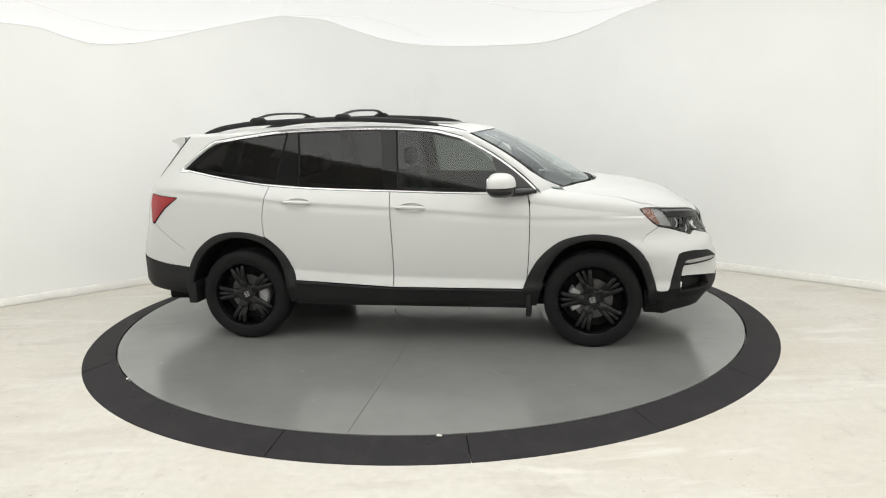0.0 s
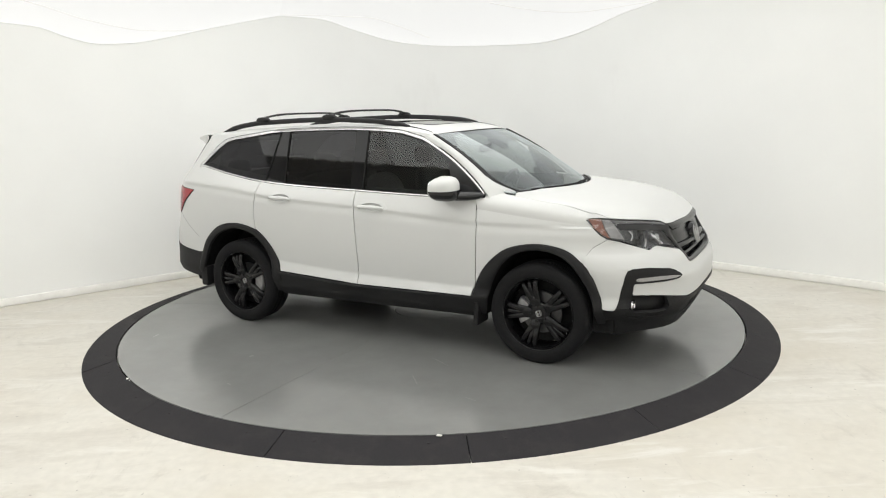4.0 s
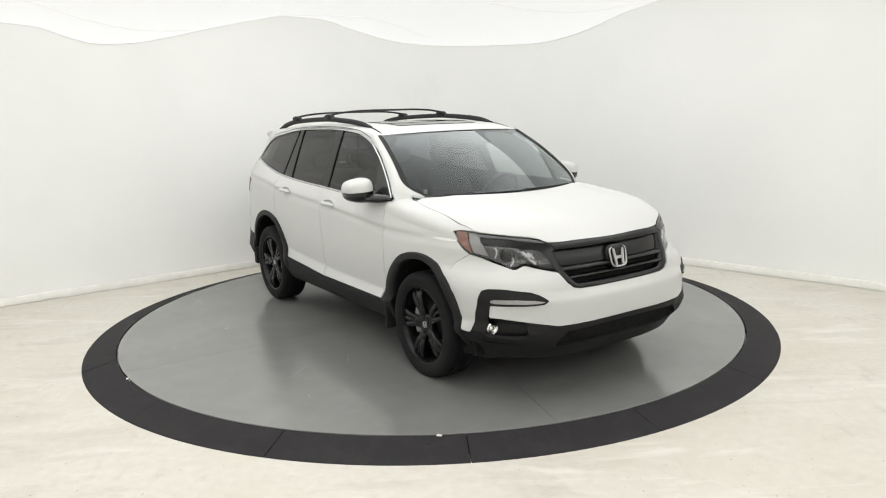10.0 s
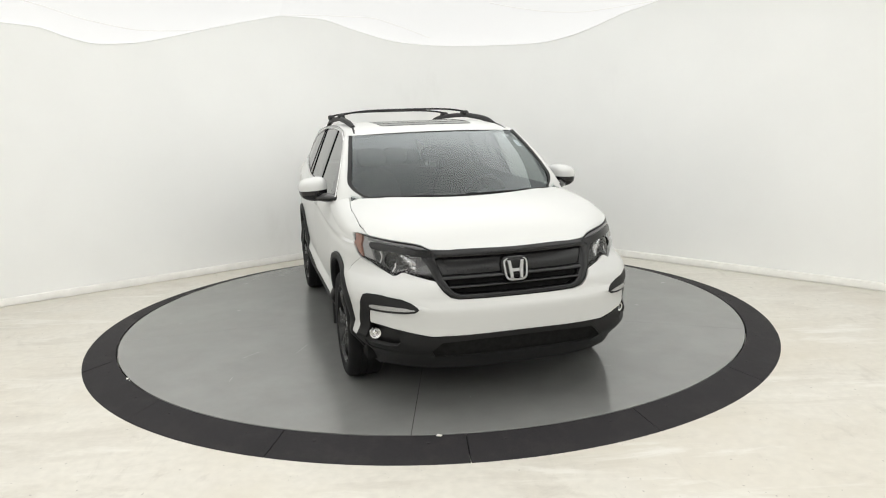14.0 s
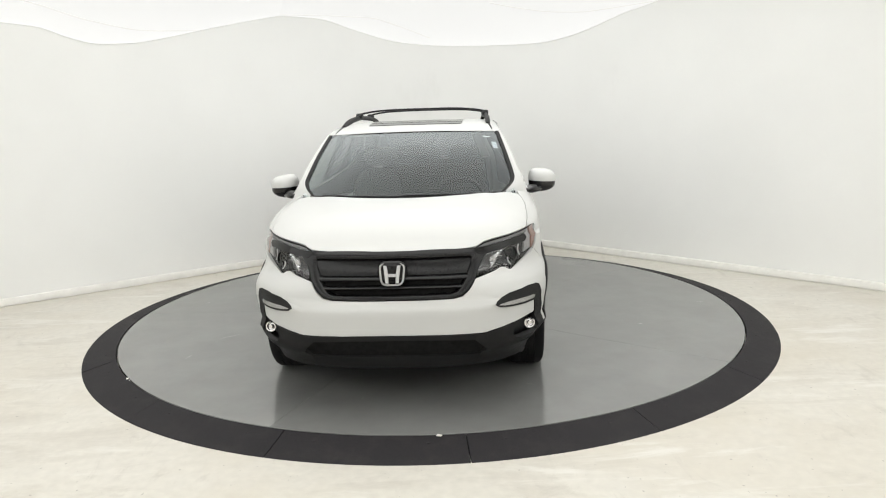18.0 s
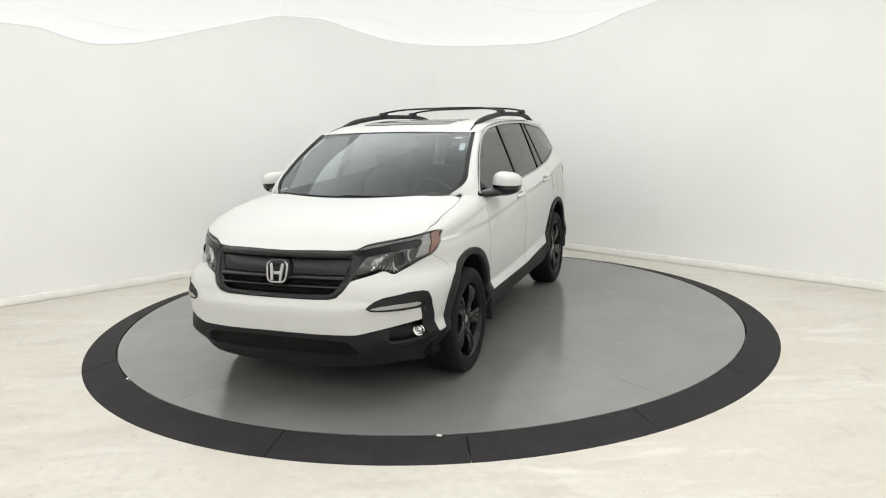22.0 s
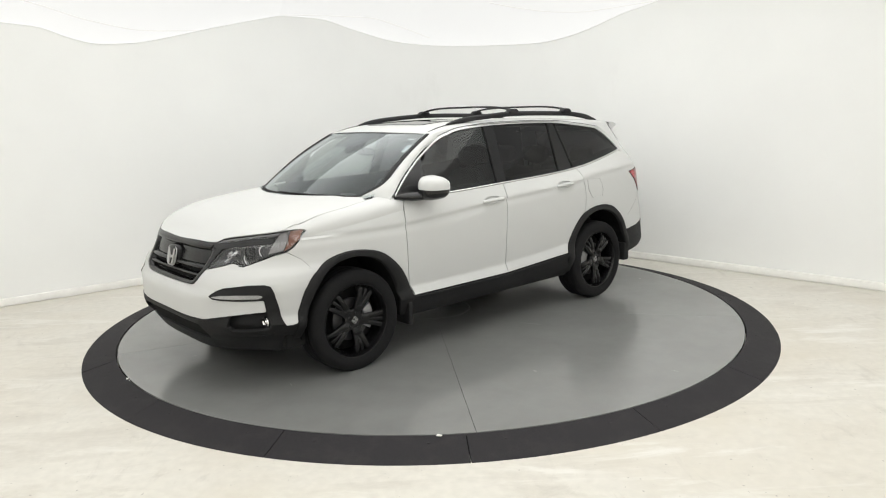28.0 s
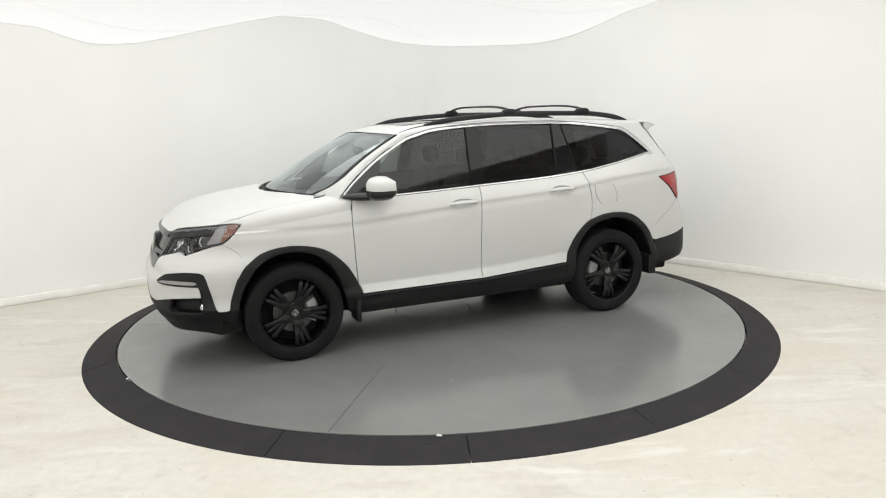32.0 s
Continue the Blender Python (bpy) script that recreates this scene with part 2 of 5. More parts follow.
def build_studio():
    back = wall_line()
    wall_shell("wall_north", back, FLOOR_Z, CEIL_Z, 0.15, M_WALL, "smooth white painted studio wall with a rounded corner")
    # unseen walls that close the room, kept pale to throw light on the car
    far = CORNER + TO_LEFT * SIDE + TO_RIGHT * SIDE
    front = [CORNER + TO_RIGHT * SIDE, far, CORNER + TO_LEFT * SIDE]
    pts = []
    for a, b in zip(front[:-1], front[1:]):
        pts += [a + (b - a) * (k / 12) for k in range(12)]
    pts.append(front[-1])
    wall_shell("wall_south", pts, FLOOR_Z, CEIL_Z, 0.15, M_SOUTH, "plain unseen studio wall, pale to bounce light onto the car")
    # baseboard: a low vinyl strip with a rounded top
    bm = bmesh.new()
    prof = [(0.001, 0.0), (0.016, 0.0), (0.016, 0.010), (0.024, 0.012), (0.022, 0.070), (0.015, 0.082), (0.001, 0.086)]
    grid(bm, [[q + Vector((0, 0, FLOOR_Z + h)) for q in offset_line(back, d)] for d, h in prof])
    bmesh.ops.recalc_face_normals(bm, faces=bm.faces[:])
    thing("baseboard", bm, M_BASE, "off-white vinyl baseboard along the studio wall", kind="structure")
    # floor and ceiling
    bm = bmesh.new()
    c = [CORNER, CORNER + TO_LEFT * SIDE, far, CORNER + TO_RIGHT * SIDE]
    mid = sum(c, Vector()) / 4
    c = [mid + (p - mid) * 1.06 for p in c]
    n = 20
    rows = [[(c[0] * (1 - i / n) + c[1] * (i / n)) * (1 - j / n) + (c[3] * (1 - i / n) + c[2] * (i / n)) * (j / n) for i in range(n + 1)] for j in range(n + 1)]
    grid(bm, [[p + Vector((0, 0, FLOOR_Z)) for p in r] for r in rows])
    grid(bm, [[p + Vector((0, 0, FLOOR_Z - 0.2)) for p in r] for r in rows], flip=True)
    thing("floor", bm, M_FLOOR, "cream sealed concrete studio floor with faint streaks", kind="structure", smooth=False)
    bm = bmesh.new()
    grid(bm, [[p + Vector((0, 0, CEIL_Z + 0.02)) for p in r] for r in rows], flip=True)
    grid(bm, [[p + Vector((0, 0, CEIL_Z + 0.17)) for p in r] for r in rows])
    thing("ceiling", bm, M_HALL, "plain unlit grey hall ceiling", kind="structure", smooth=False)
    # stretched film in two fields: one over the turntable and, past a dark strip of ceiling, an unseen one added along
    # the open side as fill light
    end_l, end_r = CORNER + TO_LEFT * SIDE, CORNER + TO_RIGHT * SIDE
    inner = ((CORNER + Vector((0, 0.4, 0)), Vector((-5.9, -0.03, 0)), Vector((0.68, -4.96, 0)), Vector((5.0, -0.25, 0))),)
    # added fill light: glowing quads out of view, to brighten the car's flanks
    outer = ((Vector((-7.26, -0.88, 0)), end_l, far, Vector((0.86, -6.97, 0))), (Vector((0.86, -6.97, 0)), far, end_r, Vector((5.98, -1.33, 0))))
    for quads, label in ((inner, "bright white backlit stretched film over the turntable"), (outer, "added unseen glowing film that fills light in from the open side")):
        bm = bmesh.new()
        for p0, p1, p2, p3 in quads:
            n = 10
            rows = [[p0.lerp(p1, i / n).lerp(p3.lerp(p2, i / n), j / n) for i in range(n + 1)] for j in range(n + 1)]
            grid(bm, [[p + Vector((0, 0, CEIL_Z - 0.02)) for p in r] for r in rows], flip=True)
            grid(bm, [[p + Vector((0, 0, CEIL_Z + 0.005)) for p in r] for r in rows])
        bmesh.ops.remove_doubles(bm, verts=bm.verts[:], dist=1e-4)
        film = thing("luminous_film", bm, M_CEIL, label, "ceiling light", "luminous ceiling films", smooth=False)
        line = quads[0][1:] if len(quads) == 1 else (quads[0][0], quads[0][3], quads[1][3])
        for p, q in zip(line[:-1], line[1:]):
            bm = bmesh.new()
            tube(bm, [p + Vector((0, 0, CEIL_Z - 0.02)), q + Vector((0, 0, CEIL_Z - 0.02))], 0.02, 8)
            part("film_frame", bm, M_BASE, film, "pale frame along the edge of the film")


def wall_point(s):
    """A point on the back walls at s metres from the corner, minus along the left wall; and the way into the room."""
    if s < -COVE:
        return CORNER + TO_LEFT * -s, IN_LEFT
    if s > COVE:
        return CORNER + TO_RIGHT * s, IN_RIGHT
    t = (s + COVE) / (2 * COVE)
    p = (CORNER + TO_LEFT * COVE) * (1 - t) ** 2 + CORNER * 2 * t * (1 - t) + (CORNER + TO_RIGHT * COVE) * t * t
    return p, IN_LEFT.lerp(IN_RIGHT, t).normalized()


def cloth_point(hem, s, t, out=1.0):
    """A point of a hung cloth: t runs from its hem at the wall up to the ceiling."""
    p, inward = wall_point(s)
    z = hem(s)
    return p + inward * (0.020 + out * t ** 1.5) + Vector((0, 0, z + (CEIL_Z - 0.03 - z) * (1 - (1 - t) ** 1.6)))


def build_drape(hem, s0, s1, label):
    """A ceiling cloth whose hem lies along the wall and which rises from there to the ceiling."""
    n = 100
    bm = bmesh.new()
    grid(bm, [[cloth_point(hem, s0 + (s1 - s0) * k / n, j / 14) for j in range(15)] for k in range(n + 1)])
    bmesh.ops.recalc_face_normals(bm, faces=bm.faces[:])
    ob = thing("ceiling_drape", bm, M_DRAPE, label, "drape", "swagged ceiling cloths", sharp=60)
    bm = bmesh.new()
    tube(bm, [cloth_point(hem, s0 + (s1 - s0) * k / n, 0) - Vector((0, 0, 0.002)) for k in range(n + 1)], 0.007, 6)
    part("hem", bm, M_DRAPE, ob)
    bm = bmesh.new()
    rows = []
    for k in range(n + 1):
        s = s0 + (s1 - s0) * k / n
        p, inward = wall_point(s)
        rows.append([p + inward * 0.004 + Vector((0, 0, hem(s) + 0.006)), cloth_point(hem, s, 0)])
    grid(bm, rows)
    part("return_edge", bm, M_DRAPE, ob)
    return ob


def drape_seam(ob, hem, line, s0, s1):
    """A sewn ridge across a cloth, given by the height at which it shows against the wall."""
    pts = []
    for k in range(31):
        s = s0 + (s1 - s0) * k / 30
        lo, hi = 0.0, 1.0
        for _ in range(20):
            t = (lo + hi) / 2
            q = cloth_point(hem, s, t)
            lo, hi = (lo, t) if q.z + 0.17 * t ** 1.5 > line(s) else (t, hi)
        pts.append(cloth_point(hem, s, lo) - Vector((0, 0, 0.006)))
    bm = bmesh.new()
    tube(bm, pts, 0.006, 6)
    part("seam", bm, M_SEAM, ob, "raised sewn seam")


def build_drapes():
    low = curve([-8.46, -7.33, -6.52, -5.75, -5.45, -5.15, -4.88, -4.53, -4.08, -3.75, -3.26, -2.73], [2.88, 3.18, 3.01, 2.82, 2.79, 2.69, 2.64, 2.66, 2.75, 2.83, 2.94, 3.05])
    a = build_drape(low, -8.46, -2.73, "white ceiling cloth hanging in a shallow swag along the wall")
    drape_seam(a, low, curve([-5.82, -5.42, -4.96, -4.39, -3.88, -3.73], [3.10, 3.01, 2.88, 2.80, 2.82, 2.83]), -5.82, -3.73)
    mid = curve([-2.73, -2.20, -1.70, -0.96, -0.33, 0.19, 0.86, 1.65, 2.01, 2.43, 2.82, 3.27, 3.97, 5.06, 8.09], [3.05, 3.04, 2.93, 2.78, 2.73, 2.71, 2.69, 2.67, 2.70, 2.78, 2.89, 2.98, 3.11, 3.21, 3.28])
    b = build_drape(mid, -2.73, 8.09, "white ceiling cloth hanging in a long swag round the wall corner")
    drape_seam(b, mid, curve([-2.73, -2.18, -1.51, -0.95, -0.37], [3.055, 3.08, 3.09, 2.99, 2.83]), -2.73, -0.37)
    drape_seam(b, mid, curve([0.84, 1.56, 2.01, 2.51, 3.27], [3.28, 3.12, 3.03, 2.98, 2.99]), 0.94, 3.27)


# ------------------------------------------------------------ the turntable
DISK_R, RING_R0, RING_R1 = 2.722, 2.732, 2.982


def sector(bm, r0, r1, a0, a1, z_in, z_out, depth, n=10, bevel=0.004):
    """A ring sector with a chamfered rim, upper face sloping from z_in to z_out."""
    rows = []
    for k in range(n + 1):
        a = a0 + (a1 - a0) * k / n
        c, s = math.cos(a), math.sin(a)
        zb = min(z_in, z_out) - depth
        prof = [(r0, zb), (r0, z_in - bevel), (r0 + bevel, z_in), (r1 - bevel, z_out), (r1, z_out - bevel), (r1, zb)]
        rows.append([Vector((r * c, r * s, z)) for r, z in prof])
    vs = grid(bm, rows)
    bm.faces.new(vs[0][::-1])
    bm.faces.new(vs[-1])
    bmesh.ops.recalc_face_normals(bm, faces=bm.faces[:])


def build_turntable():
    # fixed rubber ramp ring of sixteen segments
    ring = tagged(new("ramp_ring"), "black rubber ramp ring in sixteen segments round the turntable", "ramp")
    ring.location = (0, 0, FLOOR_Z)
    gap = 0.0008
    bm = bmesh.new()
    sector(bm, RING_R0, RING_R1, gap, radians(22.5) - gap, -FLOOR_Z - 0.011, 0.004, 0.011)
    me = to_mesh("segment", bm, M_RING)
    for k in range(16):
        seg = new("segment", me)
        seg.parent = ring
        seg.rotation_euler = (0, 0, radians(-86.5 + 22.5 * k))
        seg.location = (0, 0, (k * 7 % 5) * 0.0006)
        bolt_r = 2.80
        for a in (4.5, 18.0):
            bb = bmesh.new()
            lathe(bb, [(0, 0.004), (0.010, 0.004), (0.013, 0.0)], 10)
            bo = part("bolt", bb, M_RING, seg)
            bo.location = (bolt_r * math.cos(radians(a)), bolt_r * math.sin(radians(a)), 0.0405)
    # chips of paint on the inner lip
    for ang, r, w in ((-143.6, 2.735, 0.014), (-89.7, 2.745, 0.016), (-142.6, 2.733, 0.007)):
        bm = bmesh.new()
        box(bm, -w, w, -w * 0.6, w * 0.6, 0, 0.004, 0.0015)
        ch = part("chip", bm, M_CHIP, ring, "chipped pale spot on the rubber lip")
        ch.location = (r * math.cos(radians(ang)), r * math.sin(radians(ang)), -FLOOR_Z - 0.011)
        ch.rotation_euler = (0, 0, radians(ang + 70))
    # turning deck of five plates round a centre plate
    deck = tagged(new("turntable"), "round grey painted turntable deck of five flat plates", "turntable")
    g = 0.0006
    for k in range(5):
        bm = bmesh.new()
        sector(bm, 0.35, DISK_R, radians(-29 + 72 * k) + g, radians(43 + 72 * k) - g, 0.0, 0.0, 0.05, 30, 0.0025)
        part("deck_plate", bm, M_DISK, deck)
    bm = bmesh.new()
    lathe(bm, [(0, 0), (0.345, 0), (0.348, -0.004), (0.348, -0.05), (0, -0.05)], 64)
    part("centre_plate", bm, M_DISK, deck)
    bm = bmesh.new()
    lathe(bm, [(0, -0.03), (DISK_R - 0.02, -0.03), (DISK_R - 0.02, -0.062), (0, -0.062)], 96)
    part("deck_frame", bm, M_DARK, deck)
    # scuffs
    random.seed(5)
    for r, ang, ln, wd, turn in ((2.235, -66, 0.05, 0.004, 40), (1.864, -121, 0.02, 0.010, 0), (2.3, -110, 0.03, 0.004, 80), (1.85, -76, 0.10, 0.005, 15), (1.5, -70, 0.12, 0.004, 30), (1.03, 92, 0.10, 0.006, 10), (2.5, 80, 0.03, 0.006, 0), (2.1, 10, 0.03, 0.006, 50), (2.4, 150, 0.03, 0.004, 20), (1.9, 60, 0.02, 0.008, 0), (2.45, -148, 0.05, 0.004, 60), (2.2, -20, 0.02, 0.006, 0)):
        bm = bmesh.new()
        n = 9
        up = [Vector((ln * (2 * k / (n - 1) - 1), wd * (0.3 + random.random()) * math.sin(math.pi * (k + 0.3) / n), 0.0006)) for k in range(n)]
        dn = [Vector((p.x, -p.y * (0.4 + random.random()), 0.0006)) for p in up[::-1]]
        bm.faces.new([bm.verts.new(p) for p in up + dn])
        sc = part("scuff", bm, M_SCUFF, deck, "dark scuff mark")
        sc.location = (r * math.cos(radians(ang)), r * math.sin(radians(ang)), 0)
        sc.rotation_euler = (0, 0, radians(ang + turn))
    return deck


build_studio()
build_drapes()
turntable = build_turntable()
# ------------------------------------------------------------ the car's body lines (x forward, y to its left, from the ground)
CAR_X, CAR_Y = 0.0411, -0.0746
NOSE, TAIL = 1.0, -1.2          # where the flanks begin to round off
N_TAIL, N_TOP = 4.5, 3.4
n_nose = curve([0.3, 0.45, 0.6, 0.70, 0.77, 0.83, 0.88, 0.95, 1.0, 1.06], [4.0, 4.2, 4.1, 4.4, 4.0, 3.2, 3.1, 3.25, 3.3, 3.45])    # how square its plan is, by height
belt = curve([-2.1, -1.84, -1.52, -1.18, -0.75, -0.16, 0.34, 0.60, 0.97], [1.425, 1.377, 1.317, 1.267, 1.235, 1.211, 1.192, 1.186, 1.194])
crease = curve([-2.0, -1.5, -1.02, -0.55, -0.1, 0.35, 0.78, 1.04], [1.235, 1.20, 1.14, 1.109, 1.084, 1.05, 1.018, 1.004])
low_crease = curve([-1.0, -0.59, -0.14, 0.33, 0.9], [0.582, 0.551, 0.528, 0.515, 0.508])
crease_y = curve([-2.3, -1.9, -0.8, 1.2], [0.91, 0.928, 0.962, 0.962])
nose_x = curve([0.18, 0.30, 0.42, 0.50, 0.60, 0.648, 0.69, 0.75, 0.85, 0.95, 1.0, 1.06, 1.15], [2.235, 2.328, 2.385, 2.398, 2.400, 2.396, 2.363, 2.352, 2.322, 2.272, 2.238, 2.18, 2.10])
tail_x = curve([0.2, 0.4, 0.62, 0.95, 1.18, 1.35, 1.45, 1.6, 1.7], [-2.40, -2.50, -2.53, -2.46, -2.425, -2.315, -2.25, -2.155, -2.09])
bonnet_z = curve([0.9, 1.0, 1.2, 1.43, 1.65, 1.8, 1.93, 2.05, 2.13, 2.2, 2.25, 2.3], [1.262, 1.252, 1.228, 1.203, 1.18, 1.158, 1.128, 1.09, 1.05, 1.003, 0.978, 0.95])
roof_z = curve([-2.3, -2.1, -1.5, -1.0, -0.5, 0.0, 0.3, 0.57, 0.75], [1.655, 1.675, 1.706, 1.724, 1.732, 1.722, 1.698, 1.65, 1.59])


def glasshouse_y(z):
    return 0.905 - 0.395 * (z - 1.2) - 0.06 * (z - 1.2) ** 2


def half_width(x, z):
    """The flank's half width between nose and tail."""
    zl, zc, zb = low_crease(x), crease(x), belt(x)
    yc, yb = crease_y(x), glasshouse_y(zb)
    if z >= zb:
        return glasshouse_y(z)
    if z >= zc:
        t = (z - zc) / (zb - zc)
        return yc + (yb - yc) * t + 0.018 * t * (1 - t)
    if z >= zl:
        t = (z - zl) / (zc - zl)
        return 0.938 + (yc - 0.938) * t + 0.05 * t * (1 - t) - 0.007 * math.exp(-((zc - z - 0.03) / 0.03) ** 2) * min(1.0, (zc - z) / 0.02)
    if z >= 0.44:
        return 0.970 + (0.938 - 0.970) * (z - 0.44) / (zl - 0.44)
    if z >= 0.30:
        return 0.905 + (0.968 - 0.905) * (z - 0.30) / 0.14
    return 0.86 + (0.905 - 0.86) * max(0.0, z - 0.15) / 0.15


def bulge(x, z):
    """The wing stands out over the wheel, and the bumper's corner behind the fog lamps."""
    flare = 0.024 * math.exp(-(((x - 1.74) / 0.20) ** 2)) * min(1.0, max(0.0, (1.09 - z) / 0.10)) * min(1.0, max(0.0, (z - 0.30) / 0.15))
    return flare + 0.036 * math.exp(-(((x - 1.965) / 0.075) ** 2)) * min(1.0, max(0.0, (1.0 - z) / 0.27)) * min(1.0, max(0.1, (z - 0.36) / 0.20)) if z < 1.0 else 0.0


def flank_y(x, z):
    if x > NOSE:
        f = min(1.0, (x - NOSE) / (nose_x(z) - NOSE))
        y = half_width(NOSE, z) * max(0.0, 1 - f ** n_nose(z)) ** (1 / n_nose(z))
        return y + bulge(x, z) * min(1.0, y / 0.3)
    if x < TAIL:
        f = min(1.0, (TAIL - x) / (TAIL - tail_x(z)))
        return half_width(x, z) * max(0.0, 1 - f**N_TAIL) ** (1 / N_TAIL)
    return half_width(x, z)


def nose_point(a, z):
    """A point of the nose: a is 0 degrees at its centre and 90 where the flank begins."""
    c, s = math.cos(radians(a)), math.sin(radians(a))
    n = n_nose(z)
    r = (abs(c) ** n + abs(s) ** n) ** (-1 / n)
    x, y = NOSE + (nose_x(z) - NOSE) * r * c, half_width(NOSE, z) * r * s
    return (x, y + bulge(x, z) * min(1.0, y / 0.3), z)


def nose_angle(z, x=None, y=None):
    """The angle on the nose at height z of a point given by its x or y."""
    lo, hi = 0.0, 90.0
    for _ in range(30):
        a = (lo + hi) / 2
        p = nose_point(a, z)
        far = p[0] < x if x is not None else p[1] > y
        lo, hi = (lo, a) if far else (a, hi)
    return (lo + hi) / 2


def shoulder_z(x):
    return bonnet_z(x) - 0.16


lamp_edge_x = curve([0.40, 0.47, 0.505, 0.529, 0.549, 0.599, 0.698, 0.774, 0.833, 0.875, 0.895], [2.222, 2.209, 2.200, 2.183, 2.167, 2.137, 2.064, 1.979, 1.885, 1.783, 1.74])
lamp_edge_z = curve([0.40, 0.47, 0.505, 0.529, 0.549, 0.599, 0.698, 0.774, 0.833, 0.875, 0.895], [0.990, 0.987, 0.988, 0.999, 1.010, 1.021, 1.034, 1.045, 1.054, 1.062, 1.056])


def crown(x, y):
    z0 = shoulder_z(x)
    f = min(0.9999, abs(y) / flank_y(x, z0))
    return z0 + (bonnet_z(x) - z0) * (1 - f**N_TOP) ** (1 / N_TOP)


def settle(x, y):
    """Brings the bonnet and wing tops down on the upper edge of the head lamps."""
    y = min(abs(y), 0.895)
    if x < 1.45 or y < 0.36:
        return 0.0
    xe = lamp_edge_x(y)
    t = min(1.0, max(0.0, (x - xe + 0.30) / 0.30)) * min(1.0, (y - 0.36) / 0.12)
    return (lamp_edge_z(y) - crown(xe, y)) * t * t * (3 - 2 * t)


def top_point(x, y):
    """The bonnet and wing tops over the plan."""
    return (x, y, crown(x, y) + settle(x, y))


def top_round(x, g):
    """The same by an angle: 90 degrees on the flank, 0 on the centre line."""
    c, s = abs(math.cos(radians(g))), abs(math.sin(radians(g)))
    r = (c**N_TOP + s**N_TOP) ** (-1 / N_TOP)
    z0 = shoulder_z(x)
    y = flank_y(x, z0) * r * s
    return (x, y, z0 + (bonnet_z(x) - z0) * r * c + settle(x, y) * min(1.0, (90 - g) / 25))


def roof_point(x, w):
    """w: 0 at the side of the roof, 1 on the centre line."""
    zr = roof_z(x)
    z_side, z_ctl = zr - 0.042, zr - 0.006
    k = flank_y(x, z_side) / half_width(x, z_side) if x < TAIL else 1.0
    p0, p1, p2, p3 = (glasshouse_y(z_side) * k, z_side), (glasshouse_y(z_ctl) * k, z_ctl), (0.50, zr - 0.002), (0.0, zr)
    b = [(1 - w) ** 3, 3 * w * (1 - w) ** 2, 3 * w * w * (1 - w), w**3]
    return (x, sum(c * p[0] for c, p in zip(b, (p0, p1, p2, p3))), sum(c * p[1] for c, p in zip(b, (p0, p1, p2, p3))))


def screen_point(q, r):
    """The windscreen: q from -1 to 1 across, r from 0 at the base to 1 at the roof."""
    b = (1.42 - 0.30 * q * q, 0.822 * q, 1.195 - 0.005 * q * q)
    t = (0.57 - 0.10 * q * q, 0.690 * q, 1.647 - 0.018 * q * q)
    h = 0.030 * math.sin(math.pi * r)
    return (b[0] + (t[0] - b[0]) * r + h * 0.6, b[1] + (t[1] - b[1]) * r, b[2] + (t[2] - b[2]) * r + h * 0.8)


# ------------------------------------------------------------ sheet-metal tools
def smooth(pts, n=6):
    """A Catmull-Rom line through open points."""
    out = []
    P = [Vector(p) for p in pts]
    for i in range(len(P) - 1):
        a, b, c, d = P[max(i - 1, 0)], P[i], P[i + 1], P[min(i + 2, len(P) - 1)]
        for k in range(n):
            t = k / n
            out.append(tuple(0.5 * ((2 * b) + (c - a) * t + (2 * a - 5 * b + 4 * c - d) * t * t + (3 * b - a - 3 * c + d) * t**3)))
    out.append(tuple(P[-1]))
    return out


def soften(poly, r, n=4):
    """Rounds the corners of a closed outline."""
    out = []
    P = [Vector(p) for p in poly]
    for i, p in enumerate(P):
        a, b = P[i - 1] - p, P[(i + 1) % len(P)] - p
        if a.angle(b, math.pi) > 2.7:
            out.append(tuple(p))
            continue
        s, e = p + a.normalized() * min(r, a.length * 0.45), p + b.normalized() * min(r, b.length * 0.45)
        for k in range(n + 1):
            t = k / n
            out.append(tuple(s * (1 - t) ** 2 + p * 2 * t * (1 - t) + e * t * t))
    return out


def sheet(bm, poly, du, dv, place, out, rim=0.014, lift=0.0):
    """Cuts a flat outline into a grid, lays it on a surface and turns its edge in by rim. out: roughly the way it faces."""
    t = bmesh.new()
    face = t.faces.new([t.verts.new((u, v, 0)) for u, v in poly])
    us, vs = [p[0] for p in poly], [p[1] for p in poly]
    for lo, hi, step, n in ((min(us), max(us), du, (1, 0, 0)), (min(vs), max(vs), dv, (0, 1, 0))):
        k = math.floor(lo / step) + 1
        while k * step < hi - 1e-6:
            if k * step > lo + 1e-6:
                bmesh.ops.bisect_plane(t, geom=t.verts[:] + t.edges[:] + t.faces[:], dist=1e-6, plane_co=Vector(n) * (k * step), plane_no=n)
            k += 1
    for v in t.verts:
        v.co = Vector(place(v.co.x, v.co.y))
    t.normal_update()
    total = Vector()
    for f in t.faces:
        total += f.normal * f.calc_area()
    if total.dot(Vector(out)) < 0:
        bmesh.ops.reverse_faces(t, faces=t.faces[:])
        t.normal_update()
    normals = {v: v.normal.copy() for v in t.verts}
    if lift:
        for v in t.verts:
            v.co += normals[v] * lift
    if rim:
        keep = {tuple(round(c, 6) for c in v.co): normals[v] for v in t.verts}
        r = bmesh.ops.extrude_edge_only(t, edges=[e for e in t.edges if e.is_boundary])
        for v in r["geom"]:
            if isinstance(v, bmesh.types.BMVert):
                v.co -= keep.get(tuple(round(c, 6) for c in v.co), Vector()) * rim
